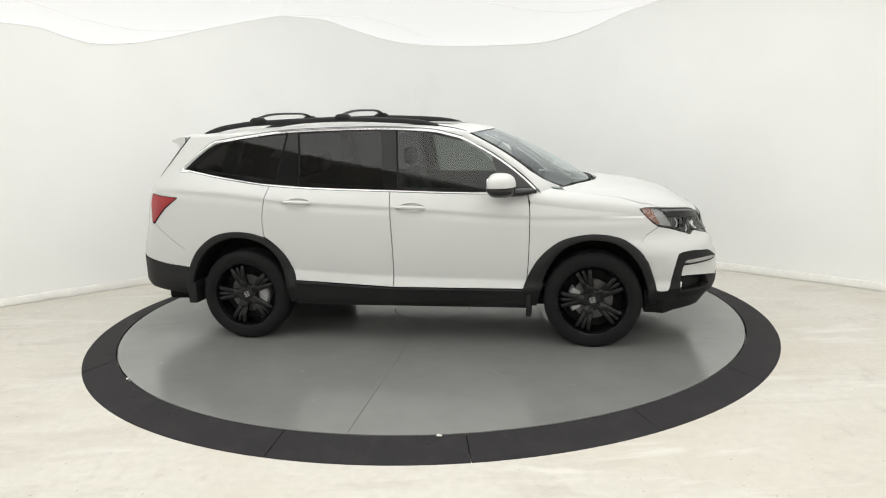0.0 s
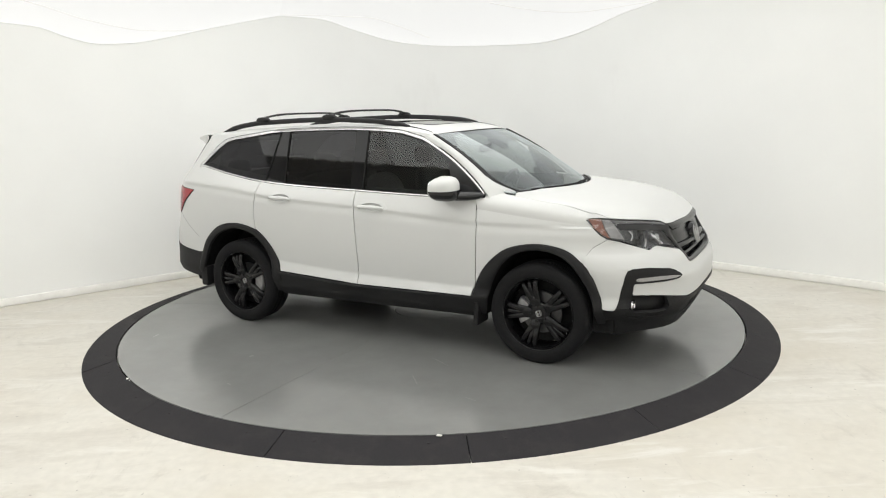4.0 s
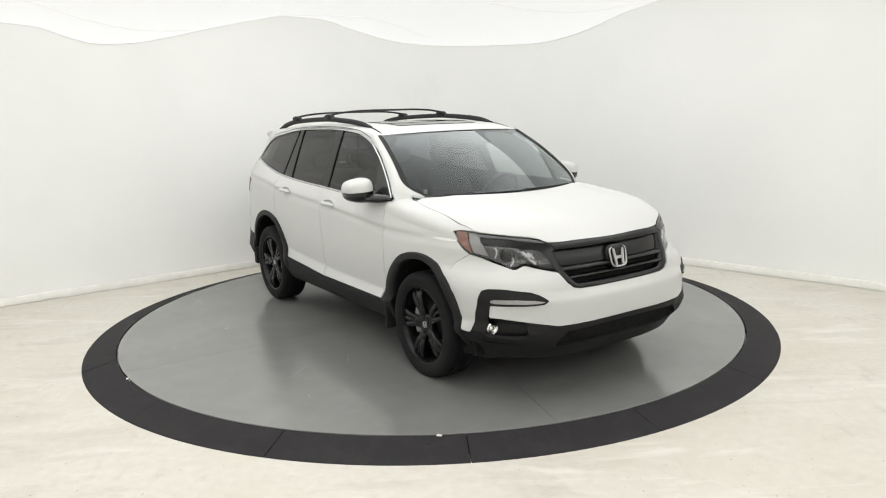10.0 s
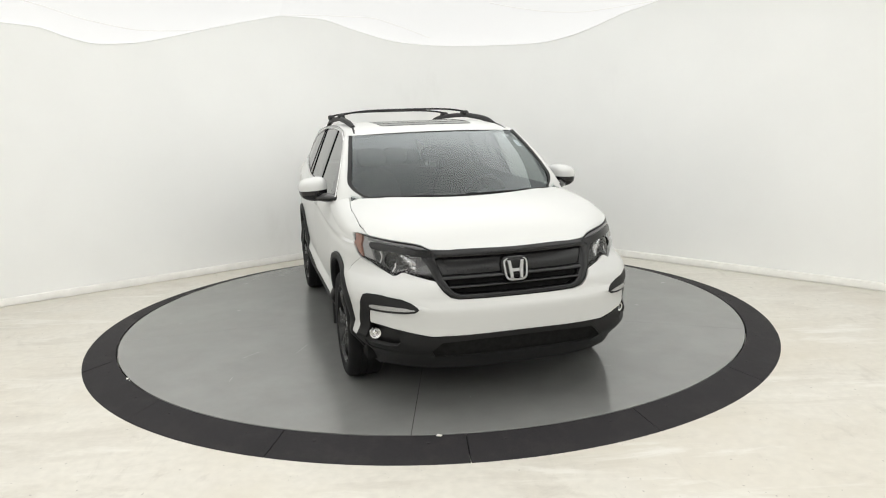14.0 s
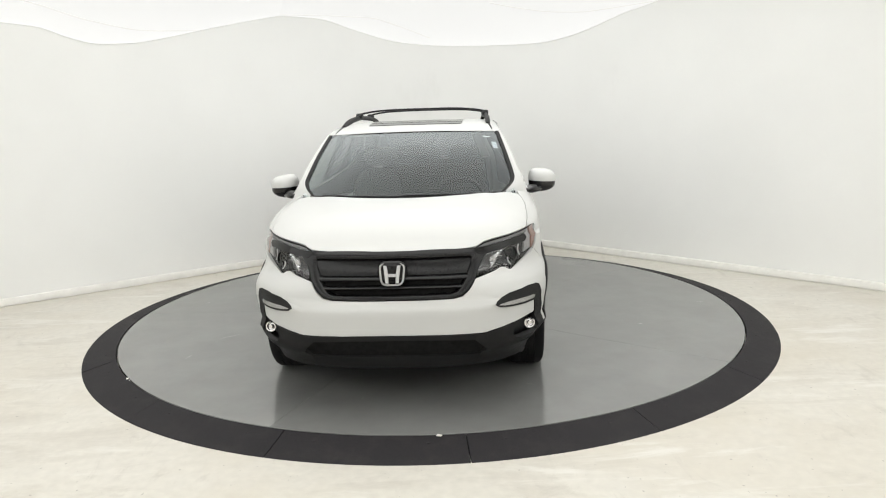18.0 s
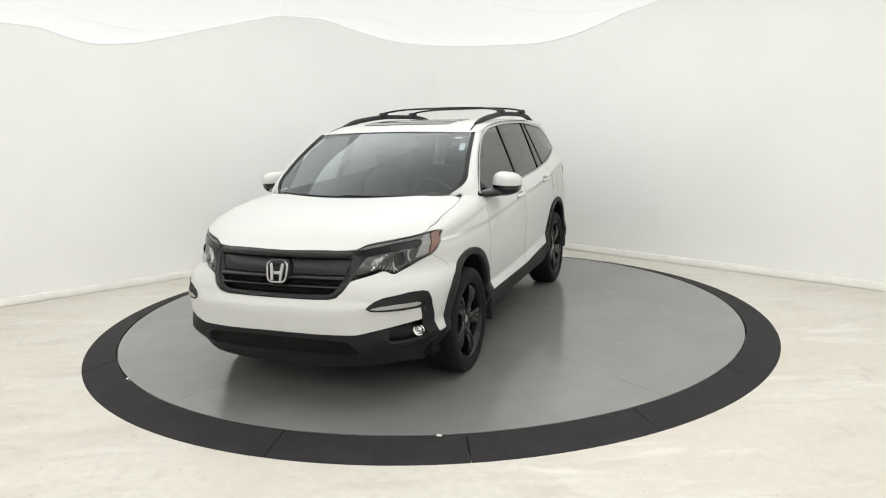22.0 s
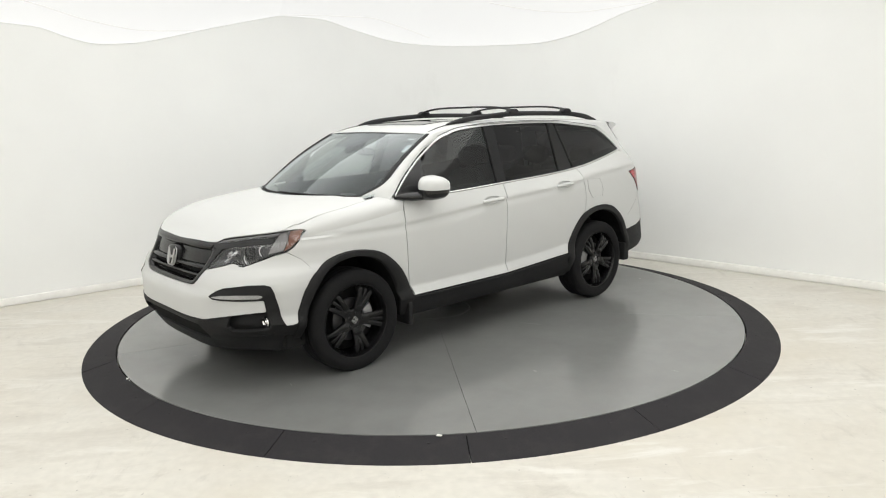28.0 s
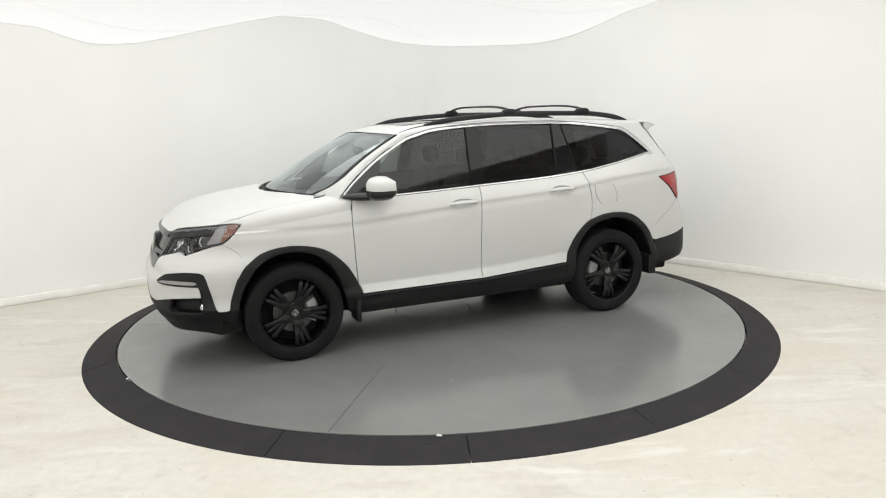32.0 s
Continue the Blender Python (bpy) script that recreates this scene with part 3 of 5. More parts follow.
    add(bm, t)
    return bm


def add(bm, t):
    """Adds the bmesh t to bm and frees it."""
    me = bpy.data.meshes.new("t")
    t.to_mesh(me)
    t.free()
    bm.from_mesh(me)
    bpy.data.meshes.remove(me)


def both(name, build, mat, parent, label="", sharp=32, parents=None):
    """A part on the car's left and its mirror image on the right."""
    made = []
    for s in (1, -1):
        bm = build(bmesh.new())
        if s < 0:
            for v in bm.verts:
                v.co.y = -v.co.y
            bmesh.ops.reverse_faces(bm, faces=bm.faces[:])
        made.append(part(name, bm, mat, parents[0 if s > 0 else 1] if parents else parent, label, sharp=sharp))
    return made


def flank(x, z):
    return (x, flank_y(x, z), z)


def nose(spec):
    """Outline points ('y' or 'x', value, z) or (y, z) as angles on the nose."""
    out = []
    for p in spec:
        if p[0] == "x":
            out.append((nose_angle(p[2], x=p[1]), p[2]))
        else:
            y, z = p[-2:]
            out.append((math.copysign(nose_angle(z, y=abs(y)), y) if y else 0.0, z))
    return out


def on_nose(d):
    """The nose surface set back by d metres."""
    def f(a, z):
        x, y, z = nose_point(abs(a), z)
        y = math.copysign(y, a)
        return (x - d * math.cos(radians(a)), y - d * math.sin(radians(a)), z)
    return f


def mirrored(half):
    """Closes a half outline that runs from the centre line out and back, with its mirror image."""
    return half + [(-u, v) for u, v in half[::-1] if abs(u) > 1e-6]


def rounded_block(bm, cx, cy, cz, sx, sy, sz, power=3.2, n=20, m=2, fit=None):
    """A closed rounded block (superellipsoid); fit bends each point."""
    rows = []
    e = 2 / power
    for i in range(n // 2 + 1):
        v = math.pi * (i / (n // 2) - 0.5)
        r = []
        for j in range(n):
            u = 2 * math.pi * j / n
            cu, su, cv, sv = math.cos(u), math.sin(u), math.cos(v), math.sin(v)
            q = Vector((math.copysign(abs(cu) ** e, cu) * abs(cv) ** e * sx, math.copysign(abs(su) ** e, su) * abs(cv) ** e * sy, math.copysign(abs(sv) ** e, sv) * sz))
            if fit:
                q = Vector(fit(q))
            r.append(q + Vector((cx, cy, cz)))
        rows.append(r)
    vs = grid(bm, rows, close=True)
    bmesh.ops.remove_doubles(bm, verts=bm.verts[:], dist=1e-5)
    bmesh.ops.recalc_face_normals(bm, faces=bm.faces[:])
    return bm


# ------------------------------------------------------------ the car
car = tagged(new("car"), "white three-row SUV with black wheels, cladding and roof rails", "car")

ARCH_F_OUT = smooth([(0.855, 0.30), (0.884, 0.449), (0.972, 0.635), (1.078, 0.754), (1.204, 0.832), (1.398, 0.868), (1.574, 0.850), (1.697, 0.793), (1.800, 0.680), (1.851, 0.557), (1.878, 0.454), (1.885, 0.30)])
ARCH_F_IN = smooth([(0.985, 0.30), (1.025, 0.449), (1.061, 0.568), (1.141, 0.702), (1.246, 0.786), (1.398, 0.823), (1.555, 0.802), (1.672, 0.730), (1.761, 0.605), (1.800, 0.50), (1.818, 0.42), (1.830, 0.30)])
ARCH_R_OUT = smooth([(-0.945, 0.30), (-0.955, 0.49), (-0.986, 0.593), (-1.05, 0.709), (-1.163, 0.820), (-1.305, 0.874), (-1.466, 0.888), (-1.602, 0.868), (-1.706, 0.820), (-1.817, 0.725), (-1.89, 0.609), (-1.93, 0.50), (-1.945, 0.33)])
ARCH_R_IN = smooth([(-1.035, 0.30), (-1.044, 0.474), (-1.067, 0.58), (-1.10, 0.672), (-1.185, 0.768), (-1.315, 0.825), (-1.466, 0.839), (-1.60, 0.802), (-1.69, 0.752), (-1.775, 0.665), (-1.834, 0.561), (-1.87, 0.45), (-1.894, 0.32)])
DOOR_F_EDGE = smooth([(0.889, 0.448), (0.905, 0.474), (0.925, 0.629), (0.937, 0.848), (0.941, 1.043), (0.923, 1.171)], 4)
DOOR_B_EDGE = smooth([(-0.142, 0.450), (-0.135, 0.664), (-0.141, 0.936), (-0.151, 1.20)], 4)
DOOR_C_EDGE = smooth([(-1.203, 0.854), (-1.212, 0.984), (-1.191, 1.122), (-1.156, 1.258)], 4)


def belt_run(x0, x1, dz, n=24):
    return [(x0 + (x1 - x0) * k / n, belt(x0 + (x1 - x0) * k / n) + dz) for k in range(n + 1)]


def cut(line, test):
    return [p for p in line if test(p)]


G = 0.0032    # half a shut line


CUP_F, CUP_R, CUP_A, CUP_B = (0.022, 1.081), (-0.902, 1.126), 0.128, 0.041     # handle recesses and their half axes


def cup_hole(bm, c):
    """Opens a door panel behind its handle."""
    inside = lambda p: ((p.x - c[0]) / CUP_A) ** 2 + ((p.z - c[1]) / CUP_B) ** 2 < 0.9
    bmesh.ops.delete(bm, geom=[f for f in bm.faces if inside(f.calc_center_median())], context="FACES")
    return bm


def cup_dish(c):
    def build(bm):
        rows = []
        for f, d in ((1.18, -0.003), (1.15, 0.0006), (0.95, 0.0012), (0.78, 0.0008), (0.72, -0.004), (0.56, -0.013), (0.32, -0.018), (0.02, -0.019)):
            ring = [2 * math.pi * k / 32 for k in range(33)]
            rows.append([Vector(flank(c[0] + CUP_A * f * math.cos(a), c[1] + CUP_B * f * math.sin(a))) + Vector((0, d, 0)) for a in ring])
        grid(bm, rows)
        bmesh.ops.recalc_face_normals(bm, faces=bm.faces[:])
        if sum(f.normal.y for f in bm.faces) < 0:
            bmesh.ops.reverse_faces(bm, faces=bm.faces[:])
        return bm
    return build


def front_door(bm):
    poly = [(x - G, z) for x, z in DOOR_F_EDGE] + belt_run(0.915, -0.15 + G, -0.014) + [(x + G, z) for x, z in DOOR_B_EDGE[::-1][1:]]
    return cup_hole(sheet(bm, poly, 0.02, 0.0125, flank, (0, 1, 0)), CUP_F)


def rear_door(bm):
    arch = cut(ARCH_R_OUT, lambda p: 0.485 < p[1] and -1.2 < p[0])
    poly = [(x - G, z) for x, z in DOOR_B_EDGE] + belt_run(-0.155, -1.152, -0.014) + [(x + G, z) for x, z in DOOR_C_EDGE[::-1][1:]] + [(x + G, z + G) for x, z in arch[::-1]]
    return cup_hole(sheet(bm, poly, 0.02, 0.0125, flank, (0, 1, 0)), CUP_R)


def angle_at(x, y):
    f = min(0.9999, y / flank_y(x, shoulder_z(x)))
    return math.degrees(math.atan2(f, (1 - f**N_TOP) ** (1 / N_TOP)))


SEAM_Y = curve([0.9, 1.05, 1.2, 1.45, 1.7, 1.9], [0.79, 0.812, 0.828, 0.852, 0.851, 0.831])


def round_angle(x, z):
    """The angle at which the wing's top has height z."""
    lo, hi = 20.0, 90.0
    for _ in range(30):
        g = (lo + hi) / 2
        lo, hi = (g, hi) if top_round(x, g)[2] > z else (lo, g)
    return (lo + hi) / 2


def front_wing(bm):
    edge = [(x + G, z) for x, z in DOOR_F_EDGE if z < shoulder_z(x) - 0.01] + [(0.9435, shoulder_z(0.9435) - 0.001)]
    xs = np.linspace(0.945, 1.786, 26)
    top = [(x, shoulder_z(x)) for x in xs]
    arch = cut(ARCH_F_OUT, lambda p: p[1] > 0.46 and p[0] < 1.745)
    poly = edge + top + [(1.845, 0.942), (1.886, 0.9145), (1.80, 0.8585), (1.748, 0.771)] + [(x, z + 0.002) for x, z in arch[::-1]]
    sheet(bm, poly, 0.06, 0.0125, flank, (0, 1, 0))
    seam = [(x, angle_at(x, SEAM_Y(x) + G * 0.55)) for x in np.linspace(1.878, 0.927, 26)]
    tip = [(x, round_angle(x, z)) for x, z in ((1.772, 1.018), (1.756, 1.034), (1.746, 1.046), (1.751, 1.054), (1.780, 1.060))]
    poly = [(x, 90.0) for x in xs] + tip + [(lamp_edge_x(y) - 0.002, angle_at(lamp_edge_x(y), y)) for y in (0.862, 0.848)] + seam + [(0.927, 60.0), (0.936, 75.0), (0.944, 84.0)]
    return sheet(bm, poly, 0.06, 7.0, top_round, (0, 0.6, 1))


def bonnet(bm):
    half = [(1.455 - 0.30 * (y / 0.79) ** 2, y) for y in np.linspace(0, 0.76, 14)] + [(x, SEAM_Y(x) - G * 0.55) for x in np.linspace(1.20, 1.876, 22)] + [(lamp_edge_x(y) - 0.002, y) for y in (0.815, 0.774, 0.735, 0.698, 0.65, 0.599, 0.549, 0.529, 0.505)] + [(2.212, 0.46), (2.222, 0.40), (2.236, 0.25), (2.248, 0.1), (2.25, 0.0)]
    poly = half + [(x, -y) for x, y in half[::-1][1:-1]]

    def place(x, y):
        p = top_point(x, y)
        w = 0.40 + 0.22 * (1 - (x - 1.2))
        t = min(1, max(0, (w - abs(y)) / 0.05 + 0.5))
        return (p[0], p[1], p[2] + 0.007 * t * t * (3 - 2 * t) * min(1, max(0, (2.2 - x) / 0.4)))
    return sheet(bm, poly, 0.05, 0.04, place, (0, 0, 1), rim=0.02)


REAR_CUT = 0.93     # how far round the tail the flank panels reach


def quarter(bm):
    """Rear quarter with the pillar behind the last window and the rail over the doors."""
    arch = cut(ARCH_R_OUT, lambda p: p[0] < -1.203 and p[1] > 0.60)
    low = [(-1.93, 0.592)] + [(TAIL + (tail_x(z) - TAIL) * f, z) for f, z in ((0.70, 0.612), (0.84, 0.64), (REAR_CUT, 0.655))]
    back = [(TAIL + (tail_x(z) - TAIL) * REAR_CUT, z) for z in np.linspace(0.68, 1.60, 16)]
    top = [(x, roof_z(x) - 0.042) for x in np.linspace(-2.07, 0.44, 34)]
    low_trim = [(0.44, 1.590), (0.412, 1.601), (0.30, 1.632), (0.143, 1.665), (0.0, 1.680), (-0.21, 1.690), (-0.601, 1.694), (-1.06, 1.684), (-1.384, 1.650), (-1.60, 1.622), (-1.691, 1.605), (-1.75, 1.572), (-1.912, 1.445), (-1.972, 1.389), (-1.966, 1.380), (-1.945, 1.375)]
    belt_part = belt_run(-1.90, -1.165, -0.014, 14)
    poly = belt_part + [(x - G, z) for x, z in DOOR_C_EDGE[::-1]] + arch + low + back + top + low_trim
    return sheet(bm, poly, 0.07, 0.016, flank, (0, 1, 0))


def quarter_lining(bm):
    """Dark trim behind the rear quarter's sheet metal."""
    back = [(TAIL + (tail_x(z) - TAIL) * 0.86, z) for z in np.linspace(0.95, 1.58, 10)]
    top = [(x, roof_z(x) - 0.05) for x in np.linspace(-2.0, 0.40, 24)]
    low = [(0.40, 1.572), (0.143, 1.634), (-0.21, 1.660), (-0.601, 1.664), (-1.06, 1.654), (-1.384, 1.620), (-1.58, 1.590), (-1.66, 1.555), (-1.85, 1.412), (-1.872, 1.402)]
    return sheet(bm, [(-1.20, 0.95)] + back + top + low + belt_run(-1.85, -1.20, 0.022, 10), 0.08, 0.03, lambda x, z: (x, flank_y(x, z) - 0.03, z), (0, 1, 0), rim=0)


def tailgate(bm, z0, z1, wide, lift=0.0):
    def place(u, z):
        yy = half_width(-2.2, z) * u
        x = TAIL + (tail_x(z) - TAIL) * (1 - abs(u) ** N_TAIL) ** (1 / N_TAIL)
        return (x, yy, z)
    w = (1 - REAR_CUT**N_TAIL) ** (1 / N_TAIL) * wide
    n = 12
    poly = [(w * (2 * k / n - 1), z0) for k in range(n + 1)] + [(w * (1 - 2 * k / n), z1) for k in range(n + 1)]
    return sheet(bm, poly, 0.1, 0.05, place, (-1, 0, 0), lift=lift)


def roof(bm):
    xf = lambda w: 0.575 - 0.105 * (roof_point(0.5, w)[1] / 0.672) ** 2
    ws = np.linspace(0, 1, 12)
    for s in (1, -1):
        rows = []
        for w in ws:
            q = roof_point(xf(w), w)
            drop = q[2] - (1.651 - 0.018 * (q[1] / 0.69) ** 2)
            rows.append([Vector((x, s * roof_point(x, w)[1], roof_point(x, w)[2] - drop * max(0.0, 1 - (xf(w) - x) / 0.3) ** 2)) for x in [-2.12 + (xf(w) + 2.12) * k / 44 for k in range(45)]])
        grid(bm, rows, flip=s > 0)
    bmesh.ops.remove_doubles(bm, verts=bm.verts[:], dist=1e-4)
    return bm


def spoiler(bm):
    rows = []
    for k in range(25):
        u = 2 * k / 24 - 1
        y = 0.635 * u
        zt = 1.676 - 0.028 * u * u
        xb = -2.155 + 0.030 * abs(u) ** 3
        rows.append([Vector(p) for p in ((-2.00, y, zt + 0.005), (-2.06, y, zt + 0.003), (xb + 0.035, y, zt - 0.006), (xb + 0.006, y, zt - 0.014), (xb, y, zt - 0.024), (xb + 0.012, y, zt - 0.034), (xb + 0.05, y, zt - 0.050), (xb + 0.09, y, zt - 0.095), (-2.0, y, zt - 0.10))])
    vs = grid(bm, rows)
    bm.faces.new(vs[0])
    bm.faces.new(vs[-1][::-1])
    bmesh.ops.recalc_face_normals(bm, faces=bm.faces[:])
    return bm


TRIM_UP = smooth([(0.44, 1.590), (0.30, 1.632), (0.143, 1.665), (-0.21, 1.690), (-0.601, 1.694), (-1.06, 1.684), (-1.384, 1.650), (-1.60, 1.622), (-1.691, 1.603), (-1.78, 1.547), (-1.912, 1.440), (-1.975, 1.375)], 4)


def edge_q(r):
    """How far across the glass the body's edge stands: it sweeps in at the lower corners."""
    return 1 - 0.17 * max(0.0, (0.24 - r) / 0.24) ** 2


def pillar(bm):
    """The windscreen pillar, from the door opening to the glass."""
    side = smooth([(0.40, 1.604), (0.56, 1.532), (0.68, 1.462), (0.80, 1.378), (0.90, 1.302), (0.985, 1.225), (1.04, 1.165)], 4)
    n = len(side)
    rows = []
    for k, (x, z) in enumerate(side):
        a = Vector(flank(min(x, 1.04), z)) if x <= 1.0 else Vector((x, flank_y(1.0, z) - 0.01, z))
        r = 1.0 - 1.02 * k / (n - 1)
        b = Vector(screen_point(1.012 * edge_q(r), r)) + Vector((0.004, 0, 0.007)) * (1.0 if r < 0.24 else 0.0)
        mid = (a + b) / 2
        out = Vector((0.35, 0.75, 0.55)).normalized()
        row = []
        for j in range(9):
            t = j / 8
            row.append(a.lerp(b, t) + out * (0.085 * t * (1 - t) * min(1.0, (1 - k / (n - 1)) / 0.4)) - Vector((0, 0, 0.012 * max(0.0, k / (n - 1) - 0.9) / 0.1)))
        row.append(row[-1] + Vector((-0.012, -0.006, -0.018)))
        row.insert(0, row[0] + Vector((0, -0.015, 0)))
        rows.append(row)
    grid(bm, rows)
    bmesh.ops.recalc_face_normals(bm, faces=bm.faces[:])
    if sum((f.normal.y for f in bm.faces)) < 0:
        bmesh.ops.reverse_faces(bm, faces=bm.faces[:])
    return bm


def screen_edge(bm):
    """Black strip along the side of the windscreen."""
    rows = []
    for k in range(25):
        r = k / 24 * 1.0
        a, b = Vector(screen_point(0.982 * edge_q(r), r)), Vector(screen_point(1.018 * edge_q(r), r))
        rows.append([a + Vector((0.002, 0, 0.002)), a + Vector((0.004, 0, 0.006)), b + Vector((0.004, 0.002, 0.008)), b + Vector((-0.008, 0.0, -0.006))])
    grid(bm, rows)
    bmesh.ops.recalc_face_normals(bm, faces=bm.faces[:])
    return bm


def windscreen(bm):
    poly = [(-0.985, 0.0), (0.985, 0.0), (0.985, 1.0), (-0.985, 1.0)]
    return sheet(bm, poly, 0.1, 0.1, screen_point, (1, 0, 0.6), rim=0.004)


def frit(bm):
    half = [(0.0, 0.735), (0.20, 0.735), (0.245, 0.765), (0.285, 0.89), (0.33, 0.945), (0.60, 0.955), (0.985, 0.955), (0.985, 1.0), (0.0, 1.0)]
    poly = soften(mirrored(half), 0.02)
    sheet(bm, poly, 0.1, 0.05, screen_point, (1, 0, 0.6), rim=0, lift=-0.005)
    foot = [(-0.985, 0.0), (0.985, 0.0), (0.985, 0.085), (0.95, 0.06), (0.88, 0.045), (0.70, 0.04), (-0.70, 0.04), (-0.88, 0.045), (-0.95, 0.06), (-0.985, 0.085)]
    return sheet(bm, foot, 0.1, 0.05, screen_point, (1, 0, 0.6), rim=0, lift=-0.005)


PANE_FRONT = [(-0.085, 1.219)] + belt_run(-0.05, 0.745, 0.004, 10) + smooth([(0.745, 1.190), (0.70, 1.29), (0.655, 1.412)], 3)[1:] + smooth([(0.655, 1.412), (0.546, 1.505), (0.40, 1.578), (0.25, 1.622), (0.10, 1.651), (-0.125, 1.668)], 4)[1:]
PANE_REAR = belt_run(-0.895, -0.205, 0.004, 10) + [(-0.255, 1.672), (-0.45, 1.676), (-0.70, 1.672), (-0.945, 1.664)]
PANE_QUARTER = belt_run(-1.86, -1.115, 0.006, 10) + [(-1.08, 1.45), (-1.045, 1.660)] + smooth([(-1.045, 1.660), (-1.30, 1.640), (-1.58, 1.608), (-1.66, 1.590), (-1.72, 1.545), (-1.86, 1.425), (-1.895, 1.392)], 3)[1:]


def pane(poly):
    return lambda bm: sheet(bm, poly, 0.12, 0.06, flank, (0, 1, 0), rim=0.004, lift=-0.006)


def window_pillar(which):
    """Gloss-black pillars between the panes, and the sail in front of them."""
    poly = ([(-0.085, 1.205), (-0.125, 1.680), (-0.255, 1.684), (-0.205, 1.208)], [(-0.895, 1.235), (-0.945, 1.678), (-1.045, 1.672), (-1.08, 1.45), (-1.115, 1.252)], [(0.735, 1.168), (0.90, 1.166), (0.992, 1.180), (0.992, 1.205), (0.895, 1.292), (0.80, 1.372), (0.68, 1.455), (0.640, 1.475), (0.655, 1.412), (0.70, 1.29)])[which]
    return lambda bm: sheet(bm, poly, 0.12, 0.06, flank, (0, 1, 0), rim=0.01, lift=0.001 if which == 2 else -0.0035)


def window_trim(bm):
    """Bright strip round the side windows."""
    lower = [(x, z) for x, z in belt_run(0.975, -1.885, -0.006, 60)]
    upper = [(-1.955, 1.378), (-1.962, 1.390), (-1.895, 1.446), (-1.77, 1.546), (-1.685, 1.598), (-1.60, 1.614), (-1.384, 1.643), (-1.06, 1.676), (-0.601, 1.686), (-0.21, 1.682), (0.143, 1.657), (0.30, 1.624), (0.42, 1.588), (0.56, 1.516), (0.68, 1.446), (0.80, 1.362), (0.895, 1.286), (0.982, 1.205)]
    line = lower + smooth(upper, 4)
    rows = []
    n = len(line)
    for i in range(n):
        p, q = Vector(line[i - 1]), Vector(line[(i + 1) % n])
        t = (q - p).normalized()
        up_side = i >= len(lower)
        wide = 0.0055 if not up_side else 0.016 if line[i][0] < -1.65 else 0.0095 if line[i][0] < 0.45 else 0.008
        w = Vector((-t.y, t.x)) * wide
        c = Vector(line[i])
        r = []
        for k, up in ((-1, -0.004), (-0.8, 0.004), (0, 0.006), (0.8, 0.004), (1, -0.004)):
            u = c + w * k
            pt = Vector(flank(u.x, u.y))
            r.append(pt + Vector((0, 0.92, 0.38)) * up)
        rows.append(r)
    rows.append(rows[0])
    grid(bm, rows)
    bmesh.ops.remove_doubles(bm, verts=bm.verts[:], dist=1e-5)
    bmesh.ops.recalc_face_normals(bm, faces=bm.faces[:])
    if sum(f.normal.y for f in bm.faces) < 0:
        bmesh.ops.reverse_faces(bm, faces=bm.faces[:])
    return bm


def frame_joint(bm):
    """Dark joint between the upper window trim and the roof side."""
    upper = [(-1.93, 1.435), (-1.80, 1.545), (-1.70, 1.610), (-1.60, 1.632), (-1.384, 1.660), (-1.06, 1.693), (-0.601, 1.703), (-0.21, 1.699), (0.143, 1.674), (0.30, 1.641), (0.43, 1.603), (0.57, 1.530), (0.69, 1.459), (0.81, 1.375), (0.905, 1.298), (0.985, 1.222)]
    rows = []
    line = smooth(upper, 4)
    for i, (x, z) in enumerate(line):
        a, b = Vector(line[max(i - 1, 0)]), Vector(line[min(i + 1, len(line) - 1)])
        t = (b - a).normalized()
        w = Vector((-t.y, t.x)) * 0.0028
        rows.append([Vector(flank(x + w.x * k, z + w.y * k)) + Vector((0, 0.92, 0.38)) * u for k, u in ((-1, 0.0005), (0, 0.0018), (1, 0.0005))])
    grid(bm, rows)
    bmesh.ops.recalc_face_normals(bm, faces=bm.faces[:])
    if sum(f.normal.y for f in bm.faces) < 0:
        bmesh.ops.reverse_faces(bm, faces=bm.faces[:])
    return bm


def arch_trim(outer, inner):
    def build(bm):
        rows = []
        last = len(outer) - 1
        for k, ((xo, zo), (xi, zi)) in enumerate(zip(outer, inner)):
            e = min(1.0, min(k, last - k) / (0.16 * last))
            e = 0.25 + 0.75 * e * e * (3 - 2 * e)
            o, i = Vector(flank(xo, zo)), Vector(flank(xi, max(zi, 0.3)))
            i.z = zi
            y = (max(o.y, i.y) + o.y) / 2
            i.y = y
            out = Vector((0, 1, 0))
            rows.append([o - out * 0.02, o + out * 0.006 * e, o.lerp(i, 0.12) + out * 0.017 * e, o.lerp(i, 0.55) + out * 0.020 * e, o.lerp(i, 0.9) + out * 0.018 * e, i + out * 0.008 * e, i - out * 0.012])
        grid(bm, rows)
        bmesh.ops.recalc_face_normals(bm, faces=bm.faces[:])
        if sum(f.normal.y for f in bm.faces) < 0:
            bmesh.ops.reverse_faces(bm, faces=bm.faces[:])
        return bm
    return build


def sill(bm):
    rows = []
    for k in range(41):
        x = 0.90 - 1.87 * k / 40
        zt = 0.441 + 0.043 * max(0, (-0.1 - x) / 0.86) ** 1.2
        prof = [(0.915, zt + 0.004), (0.968, zt - 0.001), (0.972, zt - 0.012), (0.962, zt - 0.035), (0.951, 0.375), (0.944, 0.345), (0.915, 0.292), (0.895, 0.276), (0.80, 0.276)]
        rows.append([Vector((x, y, z)) for y, z in prof])
    vs = grid(bm, rows)
    bmesh.ops.recalc_face_normals(bm, faces=bm.faces[:])
    if sum(f.normal.y for f in bm.faces) < 0:
        bmesh.ops.reverse_faces(bm, faces=bm.faces[:])
    return bm


